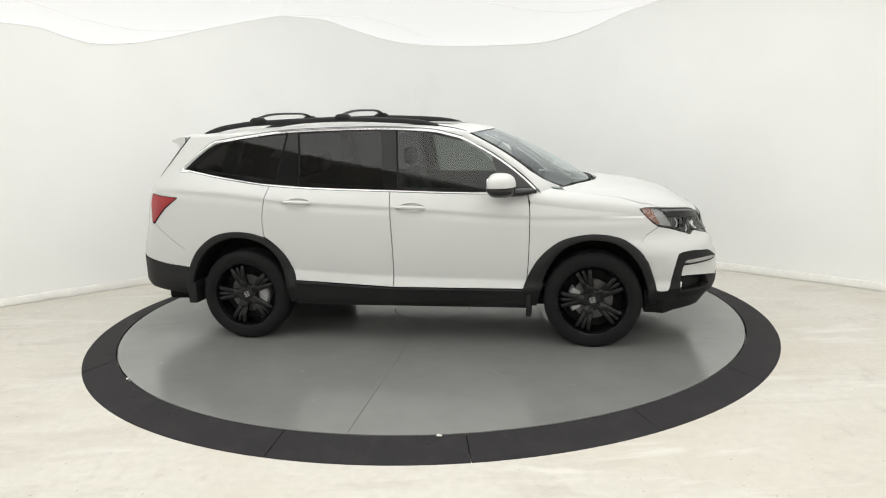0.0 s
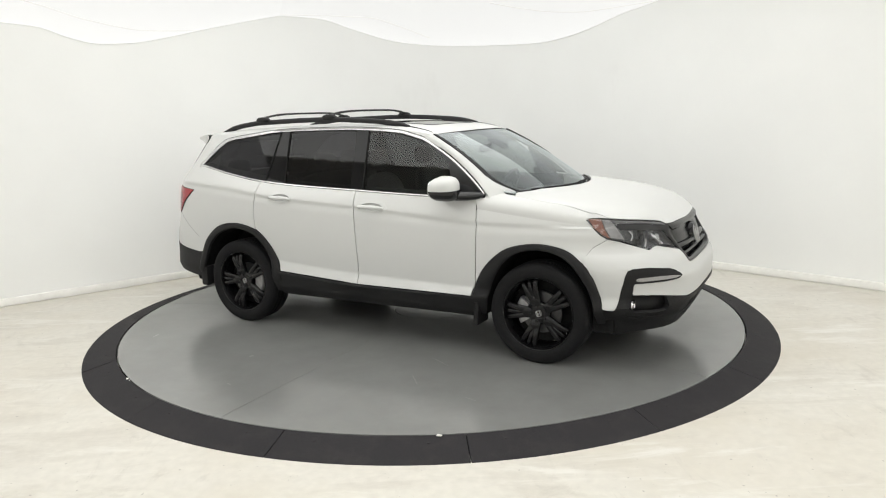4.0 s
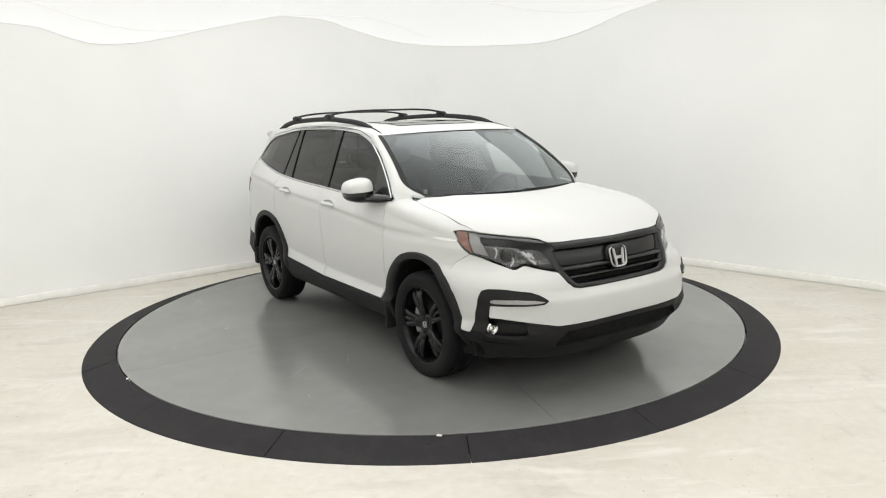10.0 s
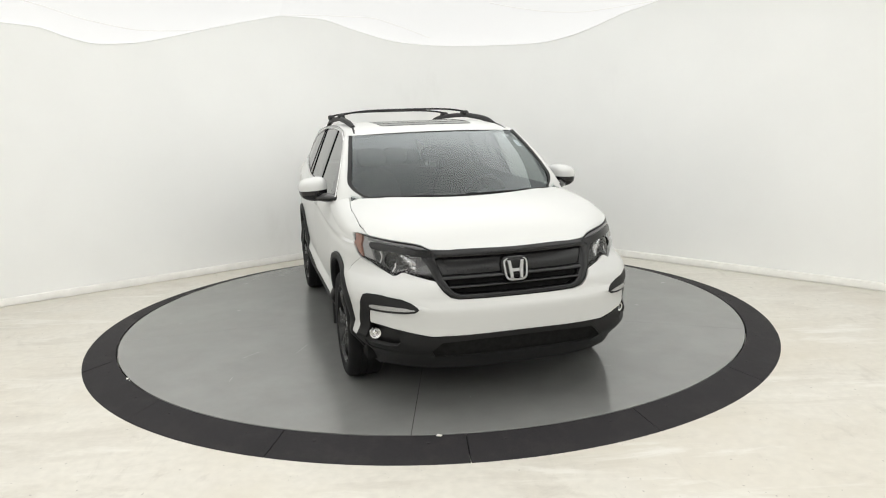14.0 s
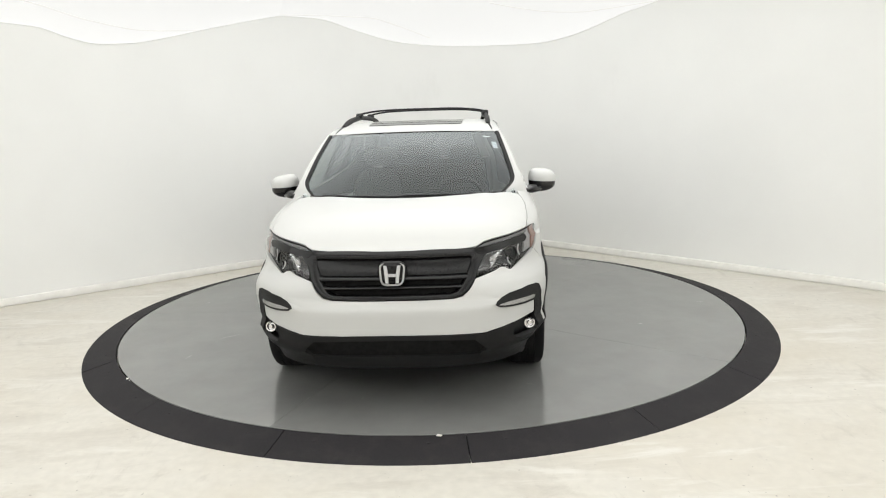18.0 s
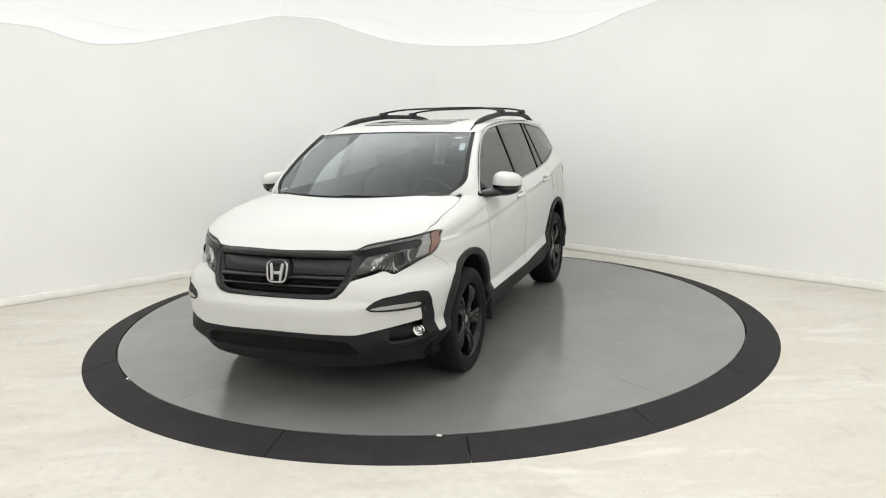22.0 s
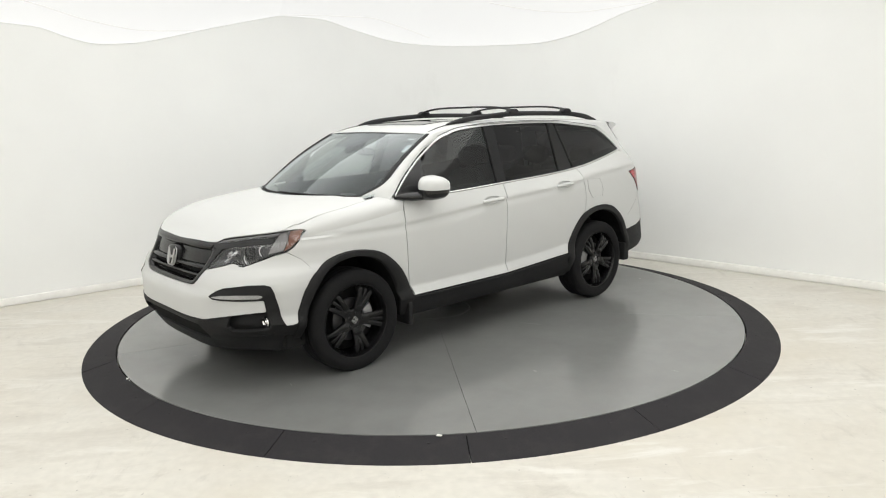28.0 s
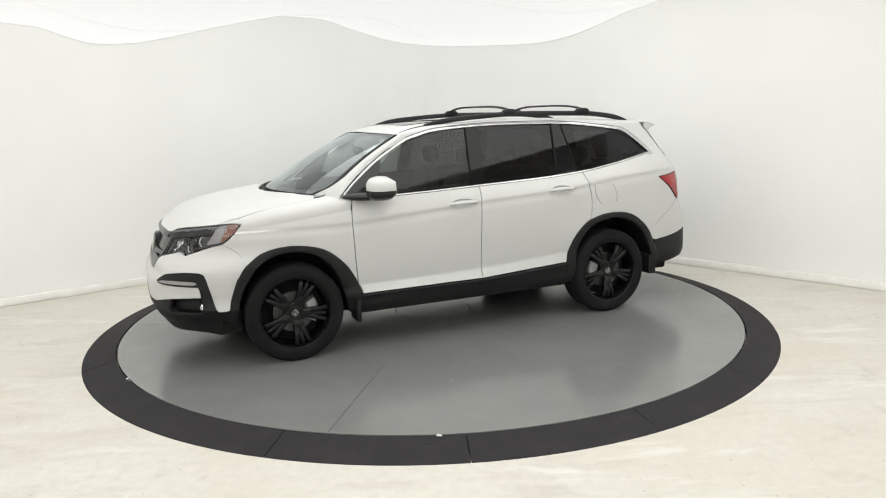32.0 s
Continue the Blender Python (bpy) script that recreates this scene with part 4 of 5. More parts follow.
def well(inner):
    """The liner: from the inner edge of the arch trim in towards the car's middle."""
    def build(bm):
        rows = []
        for x, z in inner:
            y = max(flank(x, max(z, 0.3))[1], 0.90)
            rows.append([Vector((x, yy, z)) for yy in (y - 0.004, y - 0.03, 0.70, 0.60)])
        mid = sum((p for r in rows for p in r[3:]), Vector()) / len(rows)
        for r in rows:
            r.append(Vector((mid.x, 0.595, 0.35)))
        grid(bm, rows)
        return bm
    return build


# outlines on the nose, given by y (or x) and height
LAMP_TOP = [("x", 1.747, 1.046), ("x", 1.753, 1.053), ("x", 1.785, 1.058)] + [("x", lamp_edge_x(y), lamp_edge_z(y) - 0.003) for y in (0.833, 0.774)] + [(y, lamp_edge_z(y) - 0.003) for y in (0.735, 0.698, 0.65, 0.599, 0.549, 0.529, 0.505)]
LAMP_LOW = [(0.57, 0.942), (0.53, 0.886), (0.505, 0.811), (0.610, 0.840), (0.662, 0.858), (0.682, 0.853), (0.705, 0.838), (0.722, 0.835), ("x", 2.054, 0.866), ("x", 1.973, 0.897), ("x", 1.890, 0.917), ("x", 1.853, 0.943), ("x", 1.793, 0.998), ("x", 1.757, 1.034)]


def bumper(bm):
    half = nose([(0.0, 0.694), (0.20, 0.695), (0.37, 0.700), (0.425, 0.714), (0.465, 0.75), (0.500, 0.808), (0.610, 0.836), (0.662, 0.854), (0.682, 0.849), (0.705, 0.834), (0.725, 0.831), ("x", 2.052, 0.862), ("x", 1.971, 0.893), ("x", 1.887, 0.912), ("x", 1.80, 0.856), ("x", 1.735, 0.768), ("x", 1.783, 0.713), ("x", 1.820, 0.648), ("x", 1.846, 0.552), ("x", 1.870, 0.465), ("x", 1.884, 0.442), ("x", 1.91, 0.435), ("x", 1.950, 0.436), ("x", 1.966, 0.442), ("x", 1.976, 0.458), ("x", 1.986, 0.498), ("x", 2.004, 0.578), ("x", 2.024, 0.660), ("x", 2.033, 0.690), ("x", 2.043, 0.708), ("x", 2.068, 0.719), ("x", 2.154, 0.724), (0.70, 0.707), (0.655, 0.688), (0.628, 0.668), (0.622, 0.655), (0.645, 0.642), (0.689, 0.637), (0.76, 0.633), ("x", 2.120, 0.625), ("x", 2.082, 0.622), ("x", 2.074, 0.60), ("x", 2.066, 0.545), ("x", 2.072, 0.538), ("x", 2.163, 0.539), (0.741, 0.529), (0.65, 0.513), (0.565, 0.496), (0.545, 0.493), (0.30, 0.490), (0.0, 0.491)])
    return sheet(bm, mirrored(half), 6.0, 0.03, on_nose(0.0), (1, 0, 0), rim=0.02)


def lower_bumper(bm):
    side = nose([(0.50, 0.486), (0.545, 0.488), (0.565, 0.491), (0.65, 0.508), (0.735, 0.523), (0.728, 0.50), (0.722, 0.452), (0.738, 0.428), (0.77, 0.420), ("x", 2.09, 0.416), ("x", 2.06, 0.420), ("x", 2.048, 0.434), ("x", 2.052, 0.47), ("x", 2.060, 0.535), ("x", 2.061, 0.545), ("x", 2.069, 0.60), ("x", 2.078, 0.618), ("x", 2.12, 0.620), (0.76, 0.628), (0.689, 0.632), (0.643, 0.637), (0.615, 0.655), (0.625, 0.672), (0.653, 0.692), (0.70, 0.712), ("x", 2.154, 0.729), ("x", 2.066, 0.724), ("x", 2.038, 0.712), ("x", 2.028, 0.690), ("x", 2.019, 0.660), ("x", 1.999, 0.578), ("x", 1.981, 0.498), ("x", 1.971, 0.460), ("x", 1.964, 0.445), ("x", 1.95, 0.431), ("x", 1.91, 0.430), ("x", 1.880, 0.437), ("x", 1.852, 0.430), ("x", 1.838, 0.30), ("x", 1.86, 0.245), ("x", 1.95, 0.225), ("x", 2.03, 0.25), (0.72, 0.262), (0.50, 0.258), (0.53, 0.344), (0.555, 0.375), (0.545, 0.395), (0.515, 0.425), (0.487, 0.451)])

    def lay(d):
        base = on_nose(d)

        def f(a, z):
            # the wrap below the ledge steps back, as the moulding does
            x, y, zz = base(a, z)
            k = min(1, max(0, (0.375 - z) / 0.03)) * 0.018
            return (x - k * math.cos(radians(a)), y - k * math.sin(radians(a)), zz)
        return f
    place = lay(-0.004)
    for s in (1, -1):
        sheet(bm, [(s * a, z) for a, z in side][::s], 5.0, 0.03, place, (1, s * 0.7, 0), rim=0.025)
    mid = lambda zs: mirrored(nose([(0.0, zs[0])] + [(y, z) for y, z in zs[1:-1]] + [(0.0, zs[-1])]))
    sheet(bm, mid([0.487, (0.25, 0.486), (0.50, 0.486), (0.487, 0.451), (0.25, 0.457), 0.457]), 5.0, 0.02, place, (1, 0, 0), rim=0.03)
    sheet(bm, mid([0.338, (0.25, 0.338), (0.53, 0.344), (0.50, 0.258), (0.25, 0.245), 0.243]), 5.0, 0.03, place, (1, 0, 0), rim=0.03)
    return bm


def intake_mesh(bm):
    sheet(bm, mirrored(nose([(0.0, 0.47), (0.56, 0.47), (0.60, 0.325), (0.0, 0.32)])), 6.0, 0.03, on_nose(0.03), (1, 0, 0), rim=0)
    return bm


def patch(spec, d, rim=0.012, half=True, r=0.0, du=4.0, dv=0.03):
    def build(bm):
        p = nose(spec)
        p = mirrored(p) if half else p
        if r:
            p = [(u, v * 60) for u, v in p]
            p = soften(p, r * 60)
            p = [(u, v / 60) for u, v in p]
        return sheet(bm, p, du, dv, on_nose(d), (1, 0 if half else 0.6, 0), rim=rim)
    return build


def surround_of_grille(bm):
    """Frame that runs round the grille."""
    out = nose([(0.0, 0.976), (0.24, 0.981), (0.495, 0.982), (0.568, 0.944), (0.530, 0.886), (0.502, 0.812), (0.460, 0.752), (0.420, 0.716), (0.37, 0.703), (0.18, 0.698), (0.0, 0.697)])
    inn = nose([(0.0, 0.936), (0.24, 0.938), (0.450, 0.944), (0.492, 0.930), (0.478, 0.886), (0.452, 0.815), (0.424, 0.766), (0.396, 0.738), (0.36, 0.727), (0.18, 0.723), (0.0, 0.722)])
    for s in (1, -1):
        rows = []
        for (ao, zo), (ai, zi) in zip(out, inn):
            o, i = Vector(on_nose(0.004)(s * ao, zo)), Vector(on_nose(0.012)(s * ai, zi))
            o2 = Vector(on_nose(0.03)(s * ao, zo))
            rows.append([o2, o, o.lerp(i, 0.25) + Vector((0.006, 0, 0)), o.lerp(i, 0.75) + Vector((0.006, 0, 0)), i, Vector(on_nose(0.06)(s * ai, zi))])
        grid(bm, rows, flip=s > 0)
    bmesh.ops.remove_doubles(bm, verts=bm.verts[:], dist=1e-5)
    bmesh.ops.recalc_face_normals(bm, faces=bm.faces[:])
    if sum(f.normal.x for f in bm.faces) < 0:
        bmesh.ops.reverse_faces(bm, faces=bm.faces[:])
    return bm


def grille_bar(z0, z1, y0, y1, d, proud):
    """A horizontal bar across the grille with a rounded front."""
    def build(bm):
        rows = []
        for k in range(31):
            t = 2 * k / 30 - 1
            r = []
            for j in range(7):
                u = j / 6
                z = z0 + (z1 - z0) * u
                yy = t * (y0 + (y1 - y0) * u)
                a = math.copysign(nose_angle(z, y=abs(yy)), yy) if abs(yy) > 1e-6 else 0.0
                r.append(Vector(on_nose(d - proud * math.sin(math.pi * u))(a, z)))
            r = [r[0] - Vector((0.03, 0, 0))] + r + [r[-1] - Vector((0.03, 0, 0))]
            rows.append(r)
        grid(bm, rows)
        bmesh.ops.recalc_face_normals(bm, faces=bm.faces[:])
        if sum(f.normal.x for f in bm.faces) < 0:
            bmesh.ops.reverse_faces(bm, faces=bm.faces[:])
        return bm
    return build


def outline_tube(bm, poly, r, place, n=8):
    pts = [Vector(place(u, v)) for u, v in poly]
    rows = []
    N = len(pts)
    for i in range(N):
        t = (pts[(i + 1) % N] - pts[i - 1]).normalized()
        u = Vector((1, 0, 0))
        w = t.cross(u).normalized()
        rows.append([pts[i] + w * (r * math.cos(2 * math.pi * k / n)) + u * (r * 0.8 * math.sin(2 * math.pi * k / n)) for k in range(n)])
    rows.append(rows[0])
    grid(bm, rows, close=True)
    bmesh.ops.remove_doubles(bm, verts=bm.verts[:], dist=1e-6)
    bmesh.ops.recalc_face_normals(bm, faces=bm.faces[:])
    return bm


def bar_prism(bm, pts, x0, x1):
    """A flat shape in the y-z plane, given depth along x, with a bevelled face."""
    c = Vector((sum(p[0] for p in pts) / len(pts), sum(p[1] for p in pts) / len(pts)))
    back = [bm.verts.new((x0, y, z)) for y, z in pts]
    mid = [bm.verts.new((x1 - 0.002, y, z)) for y, z in pts]
    top = [bm.verts.new((x1, c.x + (y - c.x) * 0.9, c.y + (z - c.y) * 0.94)) for y, z in pts]
    n = len(pts)
    for a, b in ((back, mid), (mid, top)):
        for i in range(n):
            bm.faces.new([a[i], a[(i + 1) % n], b[(i + 1) % n], b[i]])
    bm.faces.new(top)
    bm.faces.new(back[::-1])
    bmesh.ops.recalc_face_normals(bm, faces=bm.faces[:])


def badge(parent, centre, w, h, m=None):
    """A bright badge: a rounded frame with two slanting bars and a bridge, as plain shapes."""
    cx, cy, cz = centre
    b = bmesh.new()
    frame_line = soften([(-w, h), (w, h), (w * 0.84, -h), (-w * 0.84, -h)], w * 0.5, 6)
    outline_tube(b, frame_line, w * 0.085, lambda u, v: (0, u, v))
    for s in (1, -1):
        bar_prism(b, [(s * w * 0.70, h * 0.86), (s * w * 0.42, h * 0.86), (s * w * 0.30, -h * 0.05), (s * w * 0.27, -h * 0.86), (s * w * 0.52, -h * 0.86), (s * w * 0.60, 0.0)][::s], -w * 0.05, w * 0.10)
    bar_prism(b, [(-w * 0.32, h * 0.06), (w * 0.32, h * 0.06), (w * 0.28, -h * 0.24), (-w * 0.28, -h * 0.24)], -w * 0.05, w * 0.08)
    bmesh.ops.transform(b, matrix=(m or Matrix.Identity(4)), verts=b.verts[:])
    bmesh.ops.translate(b, vec=Vector(centre), verts=b.verts[:])
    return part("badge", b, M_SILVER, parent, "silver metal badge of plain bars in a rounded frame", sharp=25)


def disc_on(bm, centre, way, profile, n=28):
    """A turned part standing on a surface: profile of (radius, height along way)."""
    m = Matrix.Translation(centre) @ Vector(way).to_track_quat("Z", "Y").to_matrix().to_4x4()
    return lathe(bm, profile, n, m=m)


def build_body():
    M = M_WHITE
    doors_f = both("front_door", front_door, M, car, "white front door")
    doors_r = both("rear_door", rear_door, M, car, "white rear door")
    wings = both("front_wing", front_wing, M, car, "white front wing")
    part("bonnet", bonnet(bmesh.new()), M, car, "smooth white bonnet", sharp=40)
    quarters = both("rear_quarter", quarter, M, car, "white rear quarter with window pillar")
    both("windscreen_pillar", pillar, M, car, "white windscreen pillar")
    part("roof", roof(bmesh.new()), M, car, "white roof panel")
    part("spoiler", spoiler(bmesh.new()), M, car, "white roof spoiler")
    gate = part("tailgate", tailgate(bmesh.new(), 0.66, 1.26, 1.0), M, car, "white tailgate")
    part("gate_frame", tailgate(bmesh.new(), 1.565, 1.655, 1.0), M, gate, "white frame over the rear window")
    for s in (1, -1):
        bm = tailgate(bmesh.new(), 1.255, 1.568, 1.0)
        bmesh.ops.delete(bm, geom=[f for f in bm.faces if s * f.calc_center_median().y < 0.46], context="FACES")
        part("gate_frame", bm, M, gate, "white frame beside the rear window")
    part("rear_window", tailgate(bmesh.new(), 1.26, 1.562, 0.84, -0.006), M_GLASS_REAR, car, "dark rear window")
    # windows and trim
    both("window_pane", pane(PANE_FRONT), M_GLASS_FRONT, None, "tinted side window", parents=doors_f)
    both("window_pane", pane(PANE_REAR), M_GLASS_REAR, None, "dark privacy window", parents=doors_r)
    both("window_pane", pane(PANE_QUARTER), M_GLASS_REAR, None, "dark privacy quarter window", parents=quarters)
    both("door_pillar", window_pillar(0), M_PILLAR, car, "gloss black door pillar")
    both("door_pillar", window_pillar(1), M_PILLAR, car, "gloss black door pillar")
    for line in ([(-0.085, 1.208), (-0.125, 1.672)], [(-0.897, 1.236), (-0.947, 1.672)], [(-1.113, 1.254), (-1.079, 1.45), (-1.046, 1.664)]):
        def seal(bm, line=line):
            poly = [(x - 0.006, z) for x, z in line] + [(x + 0.006, z) for x, z in line[::-1]]
            return sheet(bm, poly, 0.12, 0.06, flank, (0, 1, 0), rim=0.006, lift=0.0012)
        both("window_seal", seal, M_SEAL, car, "black rubber window seal")
    both("mirror_sail", window_pillar(2), M_GLOSS, car, "black triangular mirror sail")
    both("window_trim", window_trim, M_CHROME, car, "bright window trim strip")
    both("frame_joint", frame_joint, M_SEAM_DARK, car, "fine dark joint over the window trim")
    ws = part("windscreen", windscreen(bmesh.new()), M_GLASS_WS, car, "clear curved windscreen")
    part("shade_band", frit(bmesh.new()), M_FRIT, ws, "black printed border", sharp=80)
    both("windscreen_strip", screen_edge, M_CLAD, car, "black strip beside the windscreen")
    # cladding
    both("front_arch_trim", arch_trim(ARCH_F_OUT, ARCH_F_IN), M_CLAD, car, "black plastic wheel arch trim", sharp=50)
    both("rear_arch_trim", arch_trim(ARCH_R_OUT, ARCH_R_IN), M_CLAD, car, "black plastic wheel arch trim", sharp=50)
    both("side_sill", sill, M_CLAD, car, "black plastic side sill", sharp=25)
    both("wheel_well", well(ARCH_F_IN), M_DARK, car, "dark wheel well liner")
    both("wheel_well", well(ARCH_R_IN), M_DARK, car, "dark wheel well liner")

    def rear_bumper(bm):
        low = [(TAIL + (tail_x(z) - TAIL) * f, z) for f, z in ((0.70, 0.606), (0.84, 0.634), (0.965, 0.652), (0.965, 0.55), (0.93, 0.47), (0.90, 0.42), (0.86, 0.395))]
        poly = [(-1.915, 0.588)] + low + [(-1.98, 0.36), (-1.935, 0.36), (-1.925, 0.50)]
        return sheet(bm, poly, 0.06, 0.05, flank, (0, 1, 0), rim=0.02, lift=0.004)
    rb = both("rear_bumper", rear_bumper, M_CLAD, car, "black plastic rear bumper corner")
    part("rear_bumper_middle", tailgate(bmesh.new(), 0.40, 0.655, 0.97, 0.004), M_CLAD, car, "black plastic rear bumper")

    def tail_lamp(bm):
        poly = soften([(-1.975, 1.164), (-2.14, 1.174), (-2.262, 1.186), (-2.285, 1.10), (-2.268, 0.955), (-2.248, 0.948), (-2.12, 1.07)], 0.012)
        return sheet(bm, poly, 0.05, 0.04, flank, (0, 1, 0), rim=0.02, lift=0.006)
    def glass_edge(bm):
        return sheet(bm, [(-1.945, 1.655), (-1.960, 1.655), (-2.243, 1.335), (-2.233, 1.335), (-2.14, 1.43)], 0.06, 0.05, flank, (0, 1, 0), rim=0.004, lift=0.0015)
    both("rear_glass_edge", glass_edge, M_CLAD, car, "black edge of the rear window")

    def shut_line(bm):
        return sheet(bm, [(-2.245, 0.945), (-2.24, 0.951), (-1.925, 0.739), (-1.93, 0.735)], 0.05, 0.05, flank, (0, 1, 0), rim=0, lift=0.0012)

    def wing_joint(bm):
        line = [(1.889, 0.9135), (1.80, 0.8573), (1.765, 0.808)]
        return sheet(bm, [(x, z + 0.0015) for x, z in line] + [(x, z - 0.0015) for x, z in line[::-1]], 0.03, 0.03, flank, (0, 1, 0), rim=0, lift=0.0012)
    both("bumper_joint", wing_joint, M_SEAM_DARK, car, "fine dark joint between wing and bumper")
    both("bumper_joint", shut_line, M_SEAM_FAINT, car, "fine joint over the bumper corner")
    lamps = both("tail_lamp", tail_lamp, M_RED, car, "red tail lamp", sharp=50)

    def lamp_seal(bm):
        poly = soften([(-1.962, 1.168), (-2.14, 1.181), (-2.27, 1.193), (-2.293, 1.10), (-2.276, 0.944), (-2.244, 0.937), (-2.112, 1.064)], 0.012)
        return sheet(bm, poly, 0.05, 0.04, flank, (0, 1, 0), rim=0.02, lift=0.0025)
    both("lamp_seal", lamp_seal, M_SEAL, None, "black seal round the lamp", parents=lamps)

    def flap_front(bm):
        return box(bm, 0.905, 0.945, 0.78, 0.965, 0.222, 0.40, 0.014)

    def flap_rear(bm):
        return box(bm, -1.925, -1.845, 0.78, 0.955, 0.278, 0.46, 0.022)
    both("mud_flap", flap_front, M_CLAD, car, "black mud flap")
    both("mud_flap", flap_rear, M_CLAD, car, "black mud flap")

    # handles
    for doors, x0, x1, z0, z1 in ((doors_f, -0.093, 0.137, 1.082, 1.075), (doors_r, -1.015, -0.790, 1.128, 1.121)):
        def handle(bm, x0=x0, x1=x1, z0=z0, z1=z1):
            pts, rad = [], []
            for k in range(15):
                t = k / 14
                x = x0 + (x1 - x0) * t
                z = z0 + (z1 - z0) * t + 0.004 * math.sin(math.pi * t)
                pts.append((x, flank_y(x, z) + 0.002 + 0.020 * math.sin(math.pi * t) ** 0.6, z))
                rad.append(0.0175 * (0.45 + 0.55 * math.sin(math.pi * min(max(t, 0.06), 0.94)) ** 0.45))
            return tube(bm, pts, rad, 12, 0.95)
        hs = both("door_handle", handle, M, None, "white door handle", parents=doors)

        both("handle_recess", cup_dish(CUP_F if doors is doors_f else CUP_R), M, None, "", parents=doors)
    for ob, s in zip(doors_f, (1, -1)):
        bm = bmesh.new()
        disc_on(bm, (-0.073, s * (flank_y(-0.073, 1.078) + 0.014), 1.076), (0, s, 0), [(0, 0.006), (0.0075, 0.006), (0.009, 0.0)], 14)
        part("door_lock", bm, M_GLOSS, ob, "black key lock")

    # fuel door, on the left
    def fuel(bm):
        poly = soften([(-1.245, 1.145), (-1.435, 1.140), (-1.480, 1.04), (-1.470, 0.972), (-1.31, 0.968), (-1.252, 1.05)], 0.022)
        sheet(bm, poly, 0.06, 0.05, flank, (0, 1, 0), rim=0.004, lift=0.0016)
        return bm
    def fuel_joint(bm):
        poly = soften([(-1.245, 1.145), (-1.435, 1.140), (-1.480, 1.04), (-1.470, 0.972), (-1.31, 0.968), (-1.252, 1.05)], 0.022)
        return outline_tube(bm, poly, 0.0028, lambda u, v: flank(u, v), 6)
    part("fuel_door_joint", fuel_joint(bmesh.new()), M_SEAM_DARK, quarters[0], "fine grey joint round the fuel door")
    part("fuel_door", fuel(bmesh.new()), M, quarters[0], "white fuel filler door")

    # nose
    bump = part("front_bumper", bumper(bmesh.new()), M, car, "white front bumper", sharp=40)
    low = part("lower_bumper", lower_bumper(bmesh.new()), M_CLAD, car, "black plastic lower front bumper", sharp=40)
    part("intake_mesh", intake_mesh(bmesh.new()), M_DARK, low, "dark lower intake mesh")
    grille = part("grille", surround_of_grille(bmesh.new()), M_GRILLE, car, "black front grille", sharp=50)
    part("grille_panel", patch([(0.0, 0.95), (0.47, 0.955), (0.50, 0.92), (0.46, 0.80), (0.42, 0.735), (0.0, 0.715)], 0.055, rim=0)(bmesh.new()), M_DARK, grille)
    part("grille_panel", grille_bar(0.838, 0.942, 0.475, 0.49, 0.034, 0.006)(bmesh.new()), M_GRILLE, grille, "smooth black grille panel")
    part("grille_slat", grille_bar(0.806, 0.834, 0.455, 0.465, 0.022, 0.014)(bmesh.new()), M_GRILLE, grille)
    part("grille_slat", grille_bar(0.757, 0.778, 0.425, 0.44, 0.026, 0.012)(bmesh.new()), M_GRILLE, grille)
    part("bonnet_bar", grille_bar(0.940, 0.978, 0.47, 0.487, 0.006, 0.010)(bmesh.new()), M_GRILLE, grille, "black bar under the bonnet edge")
    # added block, coloured dark to read as the shaded gap before the wheel
    both("dark_gap_block", lambda bm: box(bm, 1.79, 1.94, 0.74, 0.878, 0.25, 0.436, 0.02), M_DARK, low)
    # badge seat and badge
    bm = bmesh.new()
    rounded_block(bm, 2.272, 0, 0.852, 0.048, 0.092, 0.076, 4)
    part("badge_seat", bm, M_GRILLE, grille)
    badge(grille, (2.322, 0, 0.850), 0.076, 0.064, Matrix.Rotation(radians(-14), 4, "Y"))
    # head lamps
    lamp_outline = LAMP_TOP + LAMP_LOW
    shell = both("head_lamp", patch(lamp_outline, 0.050, rim=-0.032, half=False), M_LAMPBODY, car, "dark clear-lensed head lamp")
    both("lamp_rim", patch(LAMP_TOP[2:] + [(0.520, 0.985), (0.551, 1.000), (0.604, 1.0108), (0.701, 1.0238), ("x", 1.983, 1.0348), ("x", 1.904, 1.0418)], -0.001, rim=0.006, half=False), M_GRILLE, None, "black rim of the lamp", parents=shell)
    both("lens", patch(lamp_outline, 0.003, rim=0.01, half=False), M_GLASS_LAMP, None, "clear lamp lens", parents=shell)
    both("light_guide", patch([("x", 1.904, 1.041), ("x", 1.983, 1.034), (0.701, 1.023), (0.604, 1.010), (0.551, 0.999), (0.520, 0.984), (0.560, 0.988), (0.613, 0.998), (0.709, 1.014), ("x", 1.986, 1.022), ("x", 1.918, 1.024)], 0.0, rim=0.006, half=False), M_TUBE, None, "milky running light strip", parents=shell)
    both("light_guide", patch([("x", 1.846, 1.048), ("x", 1.898, 1.046), ("x", 1.916, 1.022), ("x", 1.940, 0.998), ("x", 1.965, 0.962), ("x", 2.000, 0.908), ("x", 1.915, 0.924), ("x", 1.882, 0.978)], 0.016, half=False), M_GUIDE, None, "dull clear end of the light strip", parents=shell)
    both("eyebrow", patch([("x", 1.935, 1.014), ("x", 1.988, 1.015), (0.712, 1.007), (0.616, 0.991), (0.537, 0.981), (0.507, 0.984), (0.492, 0.972), (0.53, 0.943), (0.581, 0.947), (0.664, 0.960), (0.721, 0.966), (0.770, 0.971), ("x", 1.963, 0.975), ("x", 1.940, 0.996)], 0.0, rim=0.006, half=False), M_GRILLE, None, "black bar across the head lamp", parents=shell)
